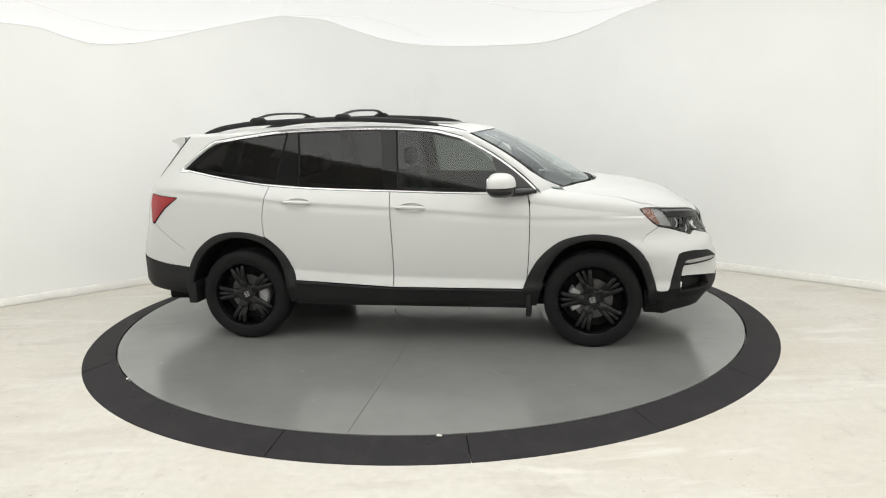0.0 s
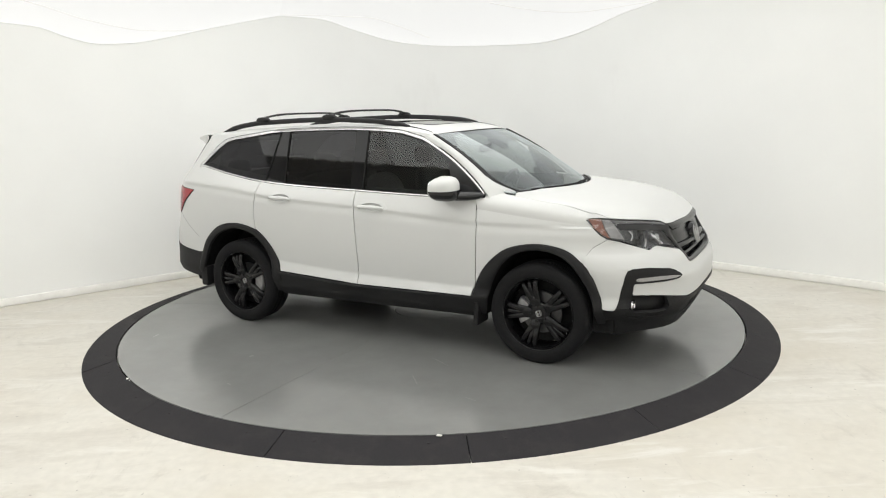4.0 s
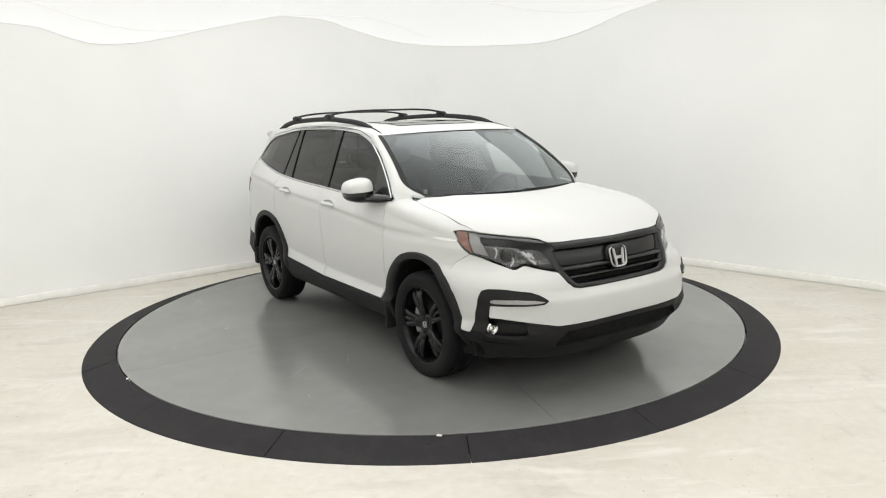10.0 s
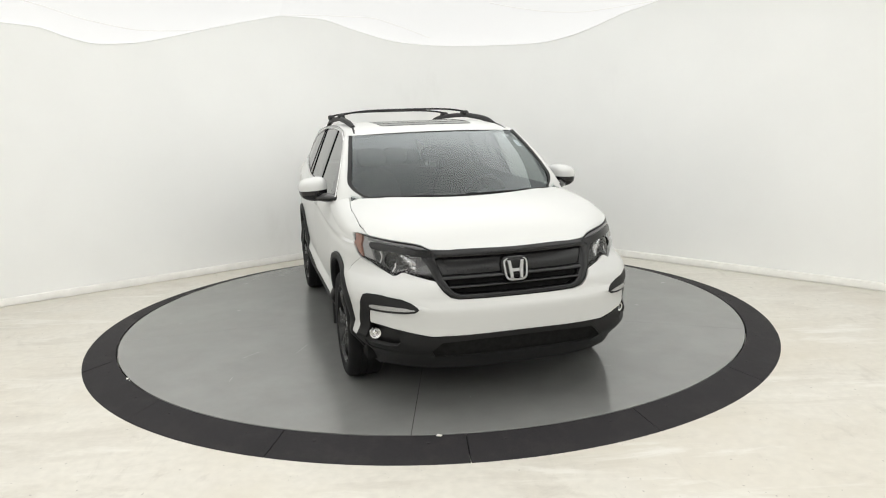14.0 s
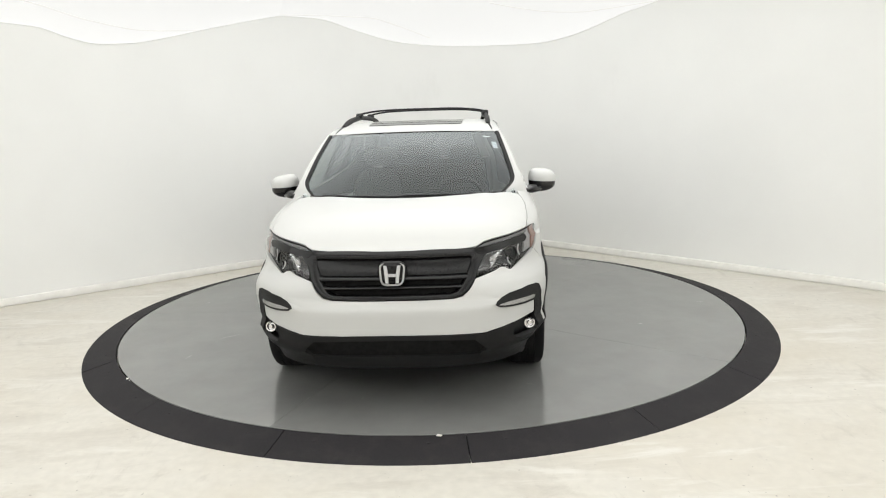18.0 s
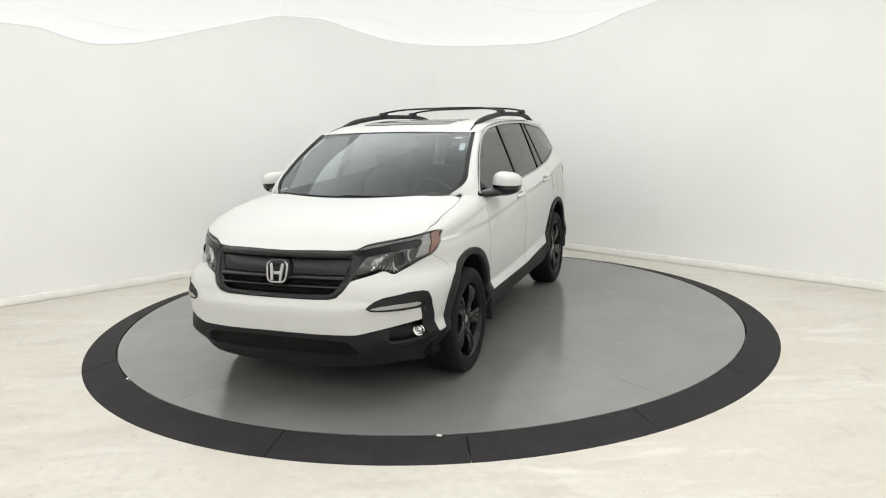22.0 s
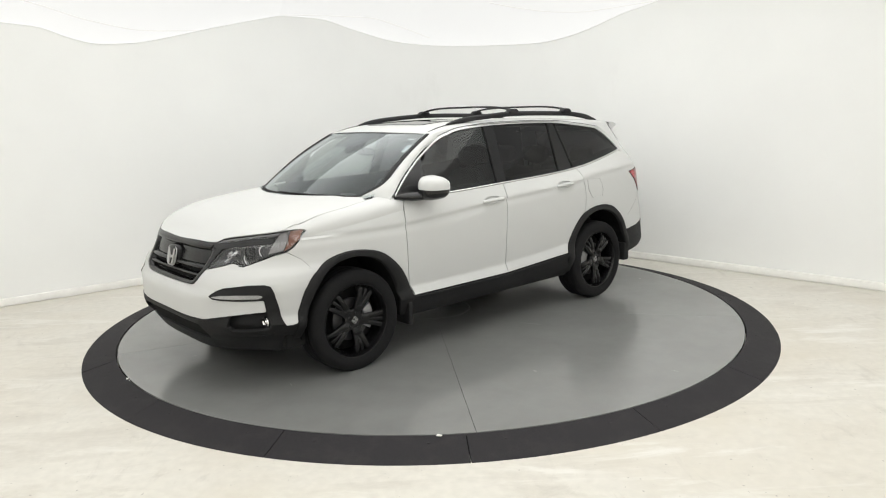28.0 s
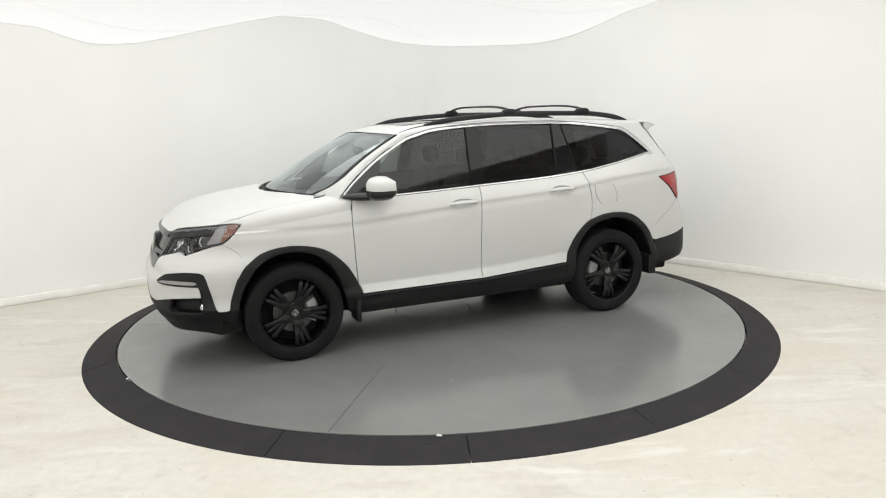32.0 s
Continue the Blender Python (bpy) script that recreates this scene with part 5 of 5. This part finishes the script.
    both("side_marker", patch([("x", 1.762, 1.050), ("x", 1.783, 1.053), ("x", 1.838, 1.050), ("x", 1.876, 0.975), ("x", 1.908, 0.922), ("x", 1.896, 0.926), ("x", 1.855, 0.951), ("x", 1.801, 0.998)], 0.006, half=False), M_AMBER, None, "amber side marker", parents=shell)

    def reflectors(y, z, r):
        def build(bm):
            a = nose_angle(z, y=y)
            c = on_nose(0.045)(a, z)
            way = Vector((1, 0.25, 0.05))
            return disc_on(bm, c, way, [(0, 0.022), (r * 0.45, 0.019), (r * 0.62, 0.008), (r * 0.66, 0.0), (r * 0.9, 0.018), (r, 0.03), (r * 1.04, 0.012)])
        return build
    both("lamp_projector", reflectors(0.740, 0.915, 0.045), M_GLOSS, None, "dark projector lens", parents=shell)
    both("lamp_projector", reflectors(0.668, 0.905, 0.036), M_LAMPBODY, None, "dark projector lens", parents=shell)

    def facets(bm):
        random.seed(3)
        for k in range(34):
            u, v = random.random(), random.random()
            y, z = 0.678 - 0.075 * u - 0.008 * v, 0.944 - 0.022 * u - (0.032 + 0.038 * u) * v
            a = nose_angle(z, y=y)
            c = Vector(on_nose(0.020 + 0.01 * random.random())(a, z))
            box(bm, -0.006, 0.006, -0.009, 0.009, -0.006, 0.006, 0.0015, Matrix.Translation(c) @ Euler((random.uniform(-0.6, 0.6), random.uniform(-0.5, 0.5), random.uniform(-0.5, 0.5))).to_matrix().to_4x4())
        return bm
    both("reflector", facets, M_REFLECT, None, "bright faceted reflector", parents=shell)

    def arc(y, z, h, lean):
        def build(bm):
            pts = []
            for k in range(9):
                t = k / 8 - 0.5
                zz, yy = z + h * t, y + 0.009 * (4 * t * t) - lean * t
                pts.append(on_nose(0.012)(nose_angle(zz, y=yy), zz))
            return tube(bm, pts, 0.0042, 8)
        return build
    both("light_ring", arc(0.777, 0.930, 0.066, 0.006), M_LENSWHITE, None, "white light arc", parents=shell)
    both("light_ring", arc(0.712, 0.876, 0.048, 0.02), M_LENSWHITE, None, "white light arc", parents=shell)
    # bumper lamps
    both("daytime_lamp", patch([("x", 2.085, 0.640), ("x", 2.086, 0.652), ("x", 2.112, 0.660), (0.778, 0.668), (0.693, 0.665), (0.648, 0.657), (0.636, 0.652), (0.674, 0.645), (0.777, 0.641), ("x", 2.113, 0.634)], -0.006, half=False, r=0.006), M_DRL, None, "clear strip lamp", parents=[low, low])
    both("fog_pocket", patch([("x", 2.05, 0.545), ("x", 2.163, 0.545), (0.72, 0.53), (0.71, 0.45), (0.728, 0.416), ("x", 2.09, 0.404), ("x", 2.045, 0.408), ("x", 2.035, 0.43), ("x", 2.042, 0.47)], 0.068, rim=-0.064, half=False), M_CLAD, None, "black fog lamp pocket", parents=[low, low])

    def fog(bm):
        return disc_on(bm, (2.058, 0.836, 0.463), (1, 0.10, 0.0), [(0, 0.010), (0.010, 0.009), (0.019, 0.002), (0.026, 0.010), (0.034, 0.012), (0.039, 0.004), (0.036, -0.010)])
    fl = both("fog_lamp", fog, M_REFLECT, None, "round clear fog lamp", parents=[low, low], sharp=20)

    # mirrors
    def cap_fit(q):
        return (q.x * (1.0 if q.x > 0 else 0.75) - 0.02 * abs(q.y / 0.1), q.y, q.z * (1 - 0.15 * (q.y / 0.105)))

    def mirror_cap(bm):
        rounded_block(bm, 0.728, 1.040, 1.252, 0.118, 0.108, 0.085, 2.9, 32, fit=cap_fit)
        bmesh.ops.bisect_plane(bm, geom=bm.verts[:] + bm.edges[:] + bm.faces[:], plane_co=(0, 1.04, 1.243), plane_no=(0, -0.05, -1), clear_outer=True)
        return bm

    def mirror_base(bm):
        rounded_block(bm, 0.728, 1.038, 1.243, 0.116, 0.106, 0.086, 2.9, 32, fit=cap_fit)
        bmesh.ops.bisect_plane(bm, geom=bm.verts[:] + bm.edges[:] + bm.faces[:], plane_co=(0, 1.04, 1.2425), plane_no=(0, 0.05, 1), clear_outer=True)
        tube(bm, [(0.745, 1.03, 1.196), (0.80, 0.99, 1.193), (0.87, 0.945, 1.192), (0.94, 0.91, 1.193), (0.985, 0.893, 1.194)], [0.044, 0.054, 0.056, 0.044, 0.016], 14, 0.62)
        return bm

    def mirror_face(bm):
        rounded_block(bm, 0.640, 1.040, 1.250, 0.006, 0.088, 0.060, 3.0, 20)
        return bm
    bases = both("wing_mirror", mirror_base, M_GLOSS, car, "white-capped wing mirror on a black foot", sharp=50)
    both("mirror_cap", mirror_cap, M, None, "white mirror cap", parents=bases, sharp=50)
    both("mirror_glass", mirror_face, M_MIRROR, None, "mirror glass", parents=bases)

    # roof rails and crossbars
    rail_top = curve([-1.83, -1.74, -1.63, -1.375, -0.63, -0.155, 0.03, 0.12, 0.20], [1.688, 1.722, 1.746, 1.772, 1.788, 1.766, 1.748, 1.731, 1.708])

    def rail(bm):
        rows = []
        for k in range(45):
            x = -1.83 + 2.03 * k / 44
            y = 0.588 + 0.036 * min(1, (x + 1.8) / 1.6)
            zt = rail_top(x)
            zb = max(roof_z(x) - 0.016, zt - 0.042)
            w = 0.019
            rows.append([Vector((x, y + dy, z)) for dy, z in ((w, zb), (w * 1.05, zb + (zt - zb) * 0.55), (w * 0.7, zt - 0.006), (0, zt), (-w * 0.7, zt - 0.006), (-w * 1.05, zb + (zt - zb) * 0.55), (-w, zb))])
        vs = grid(bm, rows)
        bm.faces.new(vs[0])
        bm.faces.new(vs[-1][::-1])
        bmesh.ops.recalc_face_normals(bm, faces=bm.faces[:])
        return bm
    both("roof_rail", rail, M_CLAD, car, "black roof rail", sharp=50)
    for x0 in (-0.595, -1.335):
        pts = []
        for k in range(25):
            t = 2 * k / 24 - 1
            pts.append((x0 + 0.03 * (1 - t * t), 0.61 * t, 1.800 + 0.036 * (1 - t**4) - (1.732 - roof_z(x0)) * 0.5))
        bm = bmesh.new()
        tube(bm, pts, 0.022, 10, 0.42)
        cb = part("crossbar", bm, M_CLAD, car, "black roof crossbar")
        for s in (1, -1):
            bm = bmesh.new()
            zf = 1.783 - (1.732 - roof_z(x0)) * 0.5
            rounded_block(bm, x0, s * 0.610, zf + 0.003, 0.070, 0.032, 0.025, 3.6, 24, fit=lambda q: (q.x * (1.0 - 0.35 * max(0, q.z / 0.027)), q.y, q.z))
            part("bar_foot", bm, M_CLAD, cb, "black crossbar foot")
    # sunroof
    bm = bmesh.new()

    def lid(x, y):
        w0, w1 = 0.0, 1.0
        for _ in range(24):
            w = (w0 + w1) / 2
            if roof_point(x, w)[1] > abs(y):
                w0 = w
            else:
                w1 = w
        return (x, y, roof_point(x, w)[2])
    sheet(bm, soften([(0.28, 0.40), (0.28, -0.40), (-0.28, -0.41), (-0.28, 0.41)], 0.05), 0.08, 0.08, lid, (0, 0, 1), rim=0.006, lift=0.005)
    part("sunroof", bm, M_SUNROOF, car, "dark glass sunroof")

    # dark moulding from the windscreen's corner to the rail
    def moulding(bm):
        pts = []
        for k in range(9):
            x = 0.435 - 0.27 * k / 8
            pts.append(Vector(lid(x, 0.652 - 0.028 * k / 8)) + Vector((0, 0, 0.002 - 0.026 * max(0.0, 1 - (0.475 - x) / 0.3) ** 2)))
        return tube(bm, pts, 0.009, 6, 0.5)
    both("roof_moulding", moulding, M_CLAD, car, "black roof moulding")

    # cowl and wipers
    bm = bmesh.new()
    rows = []
    for k in range(25):
        q = (2 * k / 24 - 1) * 0.90
        b = Vector(screen_point(q, 0.03))
        f = Vector(top_point(b.x + 0.045, b.y))
        rows.append([b + Vector((0.0, 0, 0.004)), b.lerp(f, 0.4) - Vector((0, 0, 0.012)), b.lerp(f, 0.8) - Vector((0, 0, 0.018)), f - Vector((0, 0, 0.03)), f - Vector((-0.04, 0, 0.06))])
    grid(bm, rows)
    bmesh.ops.recalc_face_normals(bm, faces=bm.faces[:])
    part("cowl", bm, M_CLAD, car, "black plastic cowl")
    for y0, y1 in ((0.62, -0.02), (-0.05, -0.60)):
        bm = bmesh.new()
        pts = []
        for k in range(13):
            t = k / 12
            p = Vector(screen_point((y0 + (y1 - y0) * t) / 0.79, 0.012 + 0.012 * t))
            pts.append(p + Vector((0.012, 0, 0.012)))
        tube(bm, pts, 0.007, 6)
        part("wiper", bm, M_CLAD, car, "black wiper blade")

    # hidden structure that closes the body
    bm = bmesh.new()
    box(bm, -2.25, 2.10, -0.70, 0.70, 0.25, 0.42, 0.03)
    part("underbody", bm, M_DARK, car, "dark underbody")
    bm = bmesh.new()
    box(bm, 1.12, 2.02, -0.56, 0.56, 0.40, 0.90, 0.06)
    part("engine_block", bm, M_DARK, car, "dark engine bay filler")
    bm = bmesh.new()
    tube(bm, [(-2.3, -0.45, 0.30), (-1.9, -0.45, 0.27), (-1.6, -0.30, 0.24), (-0.4, -0.22, 0.23), (0.8, -0.15, 0.24)], 0.04, 8)
    part("exhaust", bm, M_STEEL, car, "dull steel exhaust pipe")
    bm = bmesh.new()
    tube(bm, [(-1.41, -0.75, 0.36), (-1.41, -0.3, 0.33), (-1.41, 0.3, 0.33), (-1.41, 0.75, 0.36)], [0.04, 0.07, 0.07, 0.04], 10)
    rounded_block(bm, -1.38, 0, 0.30, 0.16, 0.17, 0.10, 2.5)
    part("rear_axle", bm, M_DARK, car, "dark rear axle")


def build_wheels():
    def tyre(bm):
        prof = [(0.262, 0.095), (0.272, 0.112), (0.290, 0.118), (0.318, 0.121), (0.345, 0.118), (0.360, 0.108), (0.369, 0.092), (0.3715, 0.070), (0.3715, 0.052), (0.364, 0.050), (0.364, 0.044), (0.372, 0.042), (0.372, 0.006), (0.365, 0.004), (0.365, -0.004), (0.372, -0.006), (0.372, -0.042), (0.364, -0.044), (0.364, -0.050), (0.3715, -0.052), (0.3715, -0.070), (0.369, -0.092), (0.360, -0.108), (0.345, -0.118), (0.290, -0.118), (0.262, -0.095)]
        return lathe(bm, prof, 72, "Y")

    def rim(bm):
        prof = [(0.272, 0.106), (0.268, 0.112), (0.262, 0.110), (0.257, 0.098), (0.250, 0.078), (0.243, 0.050), (0.236, 0.0), (0.236, -0.09), (0.262, -0.10)]
        return lathe(bm, prof, 72, "Y")

    def spoke(bm):
        """One of five arms; it splits into three fingers towards the rim."""
        def finger(a0, a1, r0, r1, w0, w1, y0, y1, th):
            rows = []
            for k in range(13):
                t = k / 12
                r = r0 + (r1 - r0) * t
                a = radians(90 + a0 + (a1 - a0) * t)
                w = (w0 + (w1 - w0) * t) * (1 - 0.45 * max(0.0, (t - 0.86) / 0.14) ** 2)
                y = y0 + (y1 - y0) * t + 0.012 * math.sin(math.pi * t) - 0.012 * max(0.0, (t - 0.8) / 0.2) ** 2
                c, s = math.cos(a), math.sin(a)
                ct = Vector((r * c, 0, r * s))
                side = Vector((-s, 0, c))
                rows.append([ct + side * u + Vector((0, y + d, 0)) for u, d in ((-w, -th), (-w, -0.008), (-w * 0.78, -0.0025), (-w * 0.35, 0.0), (w * 0.35, 0.0), (w * 0.78, -0.0025), (w, -0.008), (w, -th))])
            vs = grid(bm, rows, close=True)
            bm.faces.new(vs[0])
            bm.faces.new(vs[-1][::-1])
        finger(0, 0, 0.045, 0.150, 0.034, 0.041, 0.080, 0.085, 0.035)
        finger(-10, -12, 0.090, 0.254, 0.021, 0.0165, 0.087, 0.099, 0.035)
        finger(10, 12, 0.090, 0.254, 0.021, 0.0165, 0.087, 0.099, 0.035)
        finger(0, 0, 0.12, 0.252, 0.014, 0.0150, 0.083, 0.096, 0.035)
        bmesh.ops.recalc_face_normals(bm, faces=bm.faces[:])
        return bm

    def hub(bm):
        lathe(bm, [(0, 0.080), (0.034, 0.080), (0.038, 0.084), (0.072, 0.082), (0.080, 0.074), (0.082, 0.04), (0, 0.03)], 40, "Y")
        return bm

    tyre_me, rim_me, hub_me = to_mesh("tyre", tyre(bmesh.new()), M_TYRE, sharp=50), to_mesh("rim", rim(bmesh.new()), M_RIM, sharp=40), to_mesh("hub", hub(bmesh.new()), M_RIM)
    spoke_me = to_mesh("spoke", spoke(bmesh.new()), M_RIM, sharp=28)
    bm = bmesh.new()
    lathe(bm, [(0, 0.010), (0.008, 0.010), (0.011, 0.006), (0.011, -0.01)], 6, "Y")
    nut_me = to_mesh("wheel_nut", bm, M_GLOSS)
    bm = bmesh.new()
    lathe(bm, [(0.07, 0.030), (0.155, 0.030), (0.155, 0.012), (0.07, 0.012)], 48, "Y")
    disc_me = to_mesh("brake_disc", bm, M_STEEL)
    bm = bmesh.new()
    rows = []
    for k in range(9):
        a = radians(-32 + 64 * k / 8)
        rows.append([Vector((r * math.cos(a), y, r * math.sin(a))) for r, y in ((0.105, 0.055), (0.172, 0.055), (0.185, 0.04), (0.185, -0.02), (0.105, -0.02))])
    vs = grid(bm, rows, close=True)
    bm.faces.new(vs[0])
    bm.faces.new(vs[-1][::-1])
    bmesh.ops.recalc_face_normals(bm, faces=bm.faces[:])
    caliper_me = to_mesh("brake_caliper", bm, M_CALIPER)
    bm = bmesh.new()
    lathe(bm, [(0.0, -0.02), (0.23, -0.02), (0.23, -0.08), (0, -0.08)], 32, "Y")
    back_me = to_mesh("back_plate", bm, M_DARK)
    for x0, turns in ((1.41, (47.0, 17.0)), (-1.41, (36.0, 16.0))):
        for s, turn in zip((1, -1), turns):
            w = new("wheel", tyre_me)
            w.parent = car
            tagged(w, "black multi-spoke wheel with a low-profile tyre")
            w.location = (x0, s * 0.842, 0.3550 if x0 > 0 else 0.3585)
            w.rotation_euler = (0, 0, 0 if s > 0 else math.pi)
            def sub(name, me, rot=0.0, off=(0, 0, 0), label=""):
                o = new(name, me)
                o.parent = w
                o.rotation_euler = (0, rot, 0)
                o.location = off
                return tagged(o, label)
            sub("rim", rim_me, label="black alloy rim")
            sub("hub", hub_me)
            for k in range(5):
                sub("spoke", spoke_me, radians(turn + 72 * k))
                a = radians(turn + 72 * k + 36 + 90)
                sub("wheel_nut", nut_me, 0, (0.056 * math.cos(a), 0.083, 0.056 * math.sin(a)))
            sub("brake_disc", disc_me, label="steel brake disc")
            sub("brake_caliper", caliper_me, radians(180 if (x0 > 0) == (s > 0) else 0), label="grey brake caliper")
            sub("back_plate", back_me)
            cap = badge(w, (0, 0, 0), 0.023, 0.0195, Matrix.Translation((0, 0.083, 0)) @ Matrix.Rotation(radians(90), 4, "Z"))
            cap.rotation_euler = (0, radians(turn), 0)


def build_cabin():
    # door linings, floor, bulkheads, headliner
    def lining(bm):
        poly = [(0.98, 0.46), (0.98, 1.20), (0.0, 1.222), (-1.0, 1.272), (-1.9, 1.40), (-2.1, 1.34), (-2.1, 0.95), (-1.0, 0.95), (-0.9, 0.46)]
        return sheet(bm, poly, 0.2, 0.1, lambda x, z: (x, flank_y(x, z) - 0.075, z), (0, -1, 0), rim=0)
    both("door_lining", lining, M_DASH, car, "dark door lining")
    both("quarter_lining", quarter_lining, M_DASH, car, "dark rear quarter lining")
    part("tailgate_lining", tailgate(bmesh.new(), 0.68, 1.27, 0.94, -0.04), M_DASH, car, "dark tailgate lining")
    bm = bmesh.new()
    box(bm, -2.2, 1.15, -0.80, 0.80, 0.42, 0.46)
    part("cabin_floor", bm, M_SEAT, car, "dark carpeted cabin floor")
    bm = bmesh.new()
    rows = [[Vector((x, s * roof_point(x, w)[1] * 0.96, roof_point(x, w)[2] - 0.035)) for x in np.linspace(-2.05, 0.50, 24)] for s, w in [(1, w) for w in np.linspace(0, 1, 8)] + [(-1, w) for w in np.linspace(0.9, 0, 7)]]
    grid(bm, rows)
    part("headliner", bm, M_LINER, car, "light grey headliner")
    # dashboard
    bm = bmesh.new()
    rows = []
    for k in range(25):
        y = 0.74 * (2 * k / 24 - 1)
        bow = 0.20 * (y / 0.74) ** 2
        hump = 0.025 * math.exp(-((y - 0.38) / 0.16) ** 2)
        rows.append([Vector(p) for p in ((1.40 - bow - 0.02, y, 1.13), (1.15 - bow * 0.8, y, 1.115 + hump * 0.5), (0.90 - bow * 0.3, y, 1.10 + hump), (0.80, y, 1.085 + hump), (0.765, y, 1.04), (0.80, y, 0.90), (0.90, y, 0.62), (1.1, y, 0.46))])
    grid(bm, rows)
    bmesh.ops.recalc_face_normals(bm, faces=bm.faces[:])
    part("dashboard", bm, M_DASH, car, "soft black dashboard", sharp=60)
    bm = bmesh.new()
    rounded_block(bm, 0.775, 0.0, 1.075, 0.02, 0.15, 0.075, 5)
    part("centre_screen", bm, M_GLOSS, car, "black centre display")
    # steering wheel
    bm = bmesh.new()
    m = Matrix.Translation((0.60, 0.38, 1.105)) @ Matrix.Rotation(radians(-64), 4, "Y")
    pr = [(0.185 + 0.016 * math.cos(a), 0.016 * math.sin(a)) for a in [2 * math.pi * k / 10 for k in range(11)]]
    lathe(bm, pr, 40, m=m)
    rounded_block(bm, 0.62, 0.38, 1.10, 0.04, 0.075, 0.065, 2.6)
    for a in (0, 180, 270):
        p = m @ Vector((0.0, 0.18, 0)) if a == 0 else m @ Vector((0.0, -0.18, 0)) if a == 180 else m @ Vector((-0.18, 0, 0))
        tube(bm, [(0.62, 0.38, 1.10), tuple(p)], 0.017, 8)
    part("steering_wheel", bm, M_DASH, car, "dark steering wheel")
    bm = bmesh.new()
    tube(bm, [(0.62, 0.38, 1.10), (0.85, 0.38, 1.02)], 0.04, 10)
    part("steering_column", bm, M_DASH, car)

    def seat(x, y, w, back_h, label, heads):
        c = bmesh.new()
        rounded_block(c, x + 0.05, y, 0.66, 0.27, w, 0.09, 3.4)
        s = part("seat", c, M_SEAT, car, label)
        c = bmesh.new()
        rounded_block(c, 0, 0, 0, 0.085, w * 0.96, back_h, 3.2, 24, fit=lambda q: (q.x + 0.03 * (abs(q.y) / w) ** 2, q.y * (1 - 0.12 * max(0, q.z / back_h)), q.z))
        bmesh.ops.transform(c, matrix=Matrix.Translation((x - 0.27, y, 0.72 + back_h * 0.86)) @ Matrix.Rotation(radians(-16), 4, "Y"), verts=c.verts[:])
        part("backrest", c, M_SEAT, s)
        top = Vector((x - 0.27, y, 0.72 + back_h * 0.86)) + Vector((-math.sin(radians(16)), 0, math.cos(radians(16)))) * back_h
        for hy in heads:
            c = bmesh.new()
            rounded_block(c, top.x - 0.01, y + hy, top.z + 0.105, 0.055, 0.135, 0.085, 3.0)
            part("headrest", c, M_SEAT, s)
            c = bmesh.new()
            for d in (-0.05, 0.05):
                tube(c, [(top.x, y + hy + d, top.z - 0.03), (top.x - 0.01, y + hy + d, top.z + 0.06)], 0.007, 6)
            part("headrest_post", c, M_STEEL, s)
    seat(0.10, 0.40, 0.26, 0.32, "charcoal leather front seat", (0,))
    seat(0.10, -0.40, 0.26, 0.32, "charcoal leather front seat", (0,))
    seat(-0.78, 0.0, 0.66, 0.30, "charcoal second-row bench seat", (0.42, 0, -0.42))
    seat(-1.58, 0.0, 0.58, 0.27, "charcoal third-row bench seat", (0.34, -0.34))
    bm = bmesh.new()
    rounded_block(bm, 0.25, 0.0, 0.70, 0.45, 0.10, 0.12, 4)
    part("centre_console", bm, M_DASH, car, "dark centre console")
    # mirror, sensor box, stickers on the screen
    bm = bmesh.new()
    rounded_block(bm, 0.585, 0.0, 1.485, 0.02, 0.125, 0.035, 3)
    tube(bm, [(0.60, 0, 1.50), (0.68, 0, 1.565)], 0.012, 8)
    part("inside_mirror", bm, M_GLOSS, car, "dark inside mirror")
    bm = bmesh.new()
    rounded_block(bm, 0.70, 0.0, 1.535, 0.085, 0.11, 0.028, 3, fit=lambda q: (q.x, q.y * (0.75 + 0.25 * -q.x / 0.085), q.z - q.x * 0.50))
    part("sensor_box", bm, M_GLOSS, car, "black camera box behind the windscreen")
    bm = bmesh.new()
    sheet(bm, [(0.895, 0.68), (0.945, 0.68), (0.945, 0.80), (0.895, 0.80)], 0.05, 0.1, screen_point, (1, 0, 1), rim=0, lift=-0.006)
    st = part("sticker", bm, M_STICKER, car, "pale inspection sticker inside the windscreen")
    for r in (0.70, 0.735, 0.765):
        bm = bmesh.new()
        sheet(bm, [(0.903, r), (0.935, r), (0.935, r + 0.016), (0.903, r + 0.016)], 0.05, 0.1, screen_point, (1, 0, 1), rim=0, lift=-0.0045)
        part("print_bar", bm, M_INK, st)
    bm = bmesh.new()
    sheet(bm, [(0.82, 0.895), (0.90, 0.895), (0.90, 0.915), (0.82, 0.915)], 0.05, 0.1, screen_point, (1, 0, 1), rim=0, lift=-0.006)
    part("sticker", bm, M_STICKER, car, "narrow pale label inside the windscreen")


build_body()
build_wheels()
build_cabin()


def motions():
    rows = [(float(t), Matrix.Rotation(radians(SPIN_START + SPIN * t), 4, "Z")) for t in range(33)]
    walk(car, [(t, m @ Matrix.Translation((CAR_X, CAR_Y, 0))) for t, m in rows])
    walk(turntable, [(t, Matrix.Translation((0, 0, DECK_Z)) @ Matrix.Rotation(radians(SPIN * t), 4, "Z")) for t in range(33)])


motions()
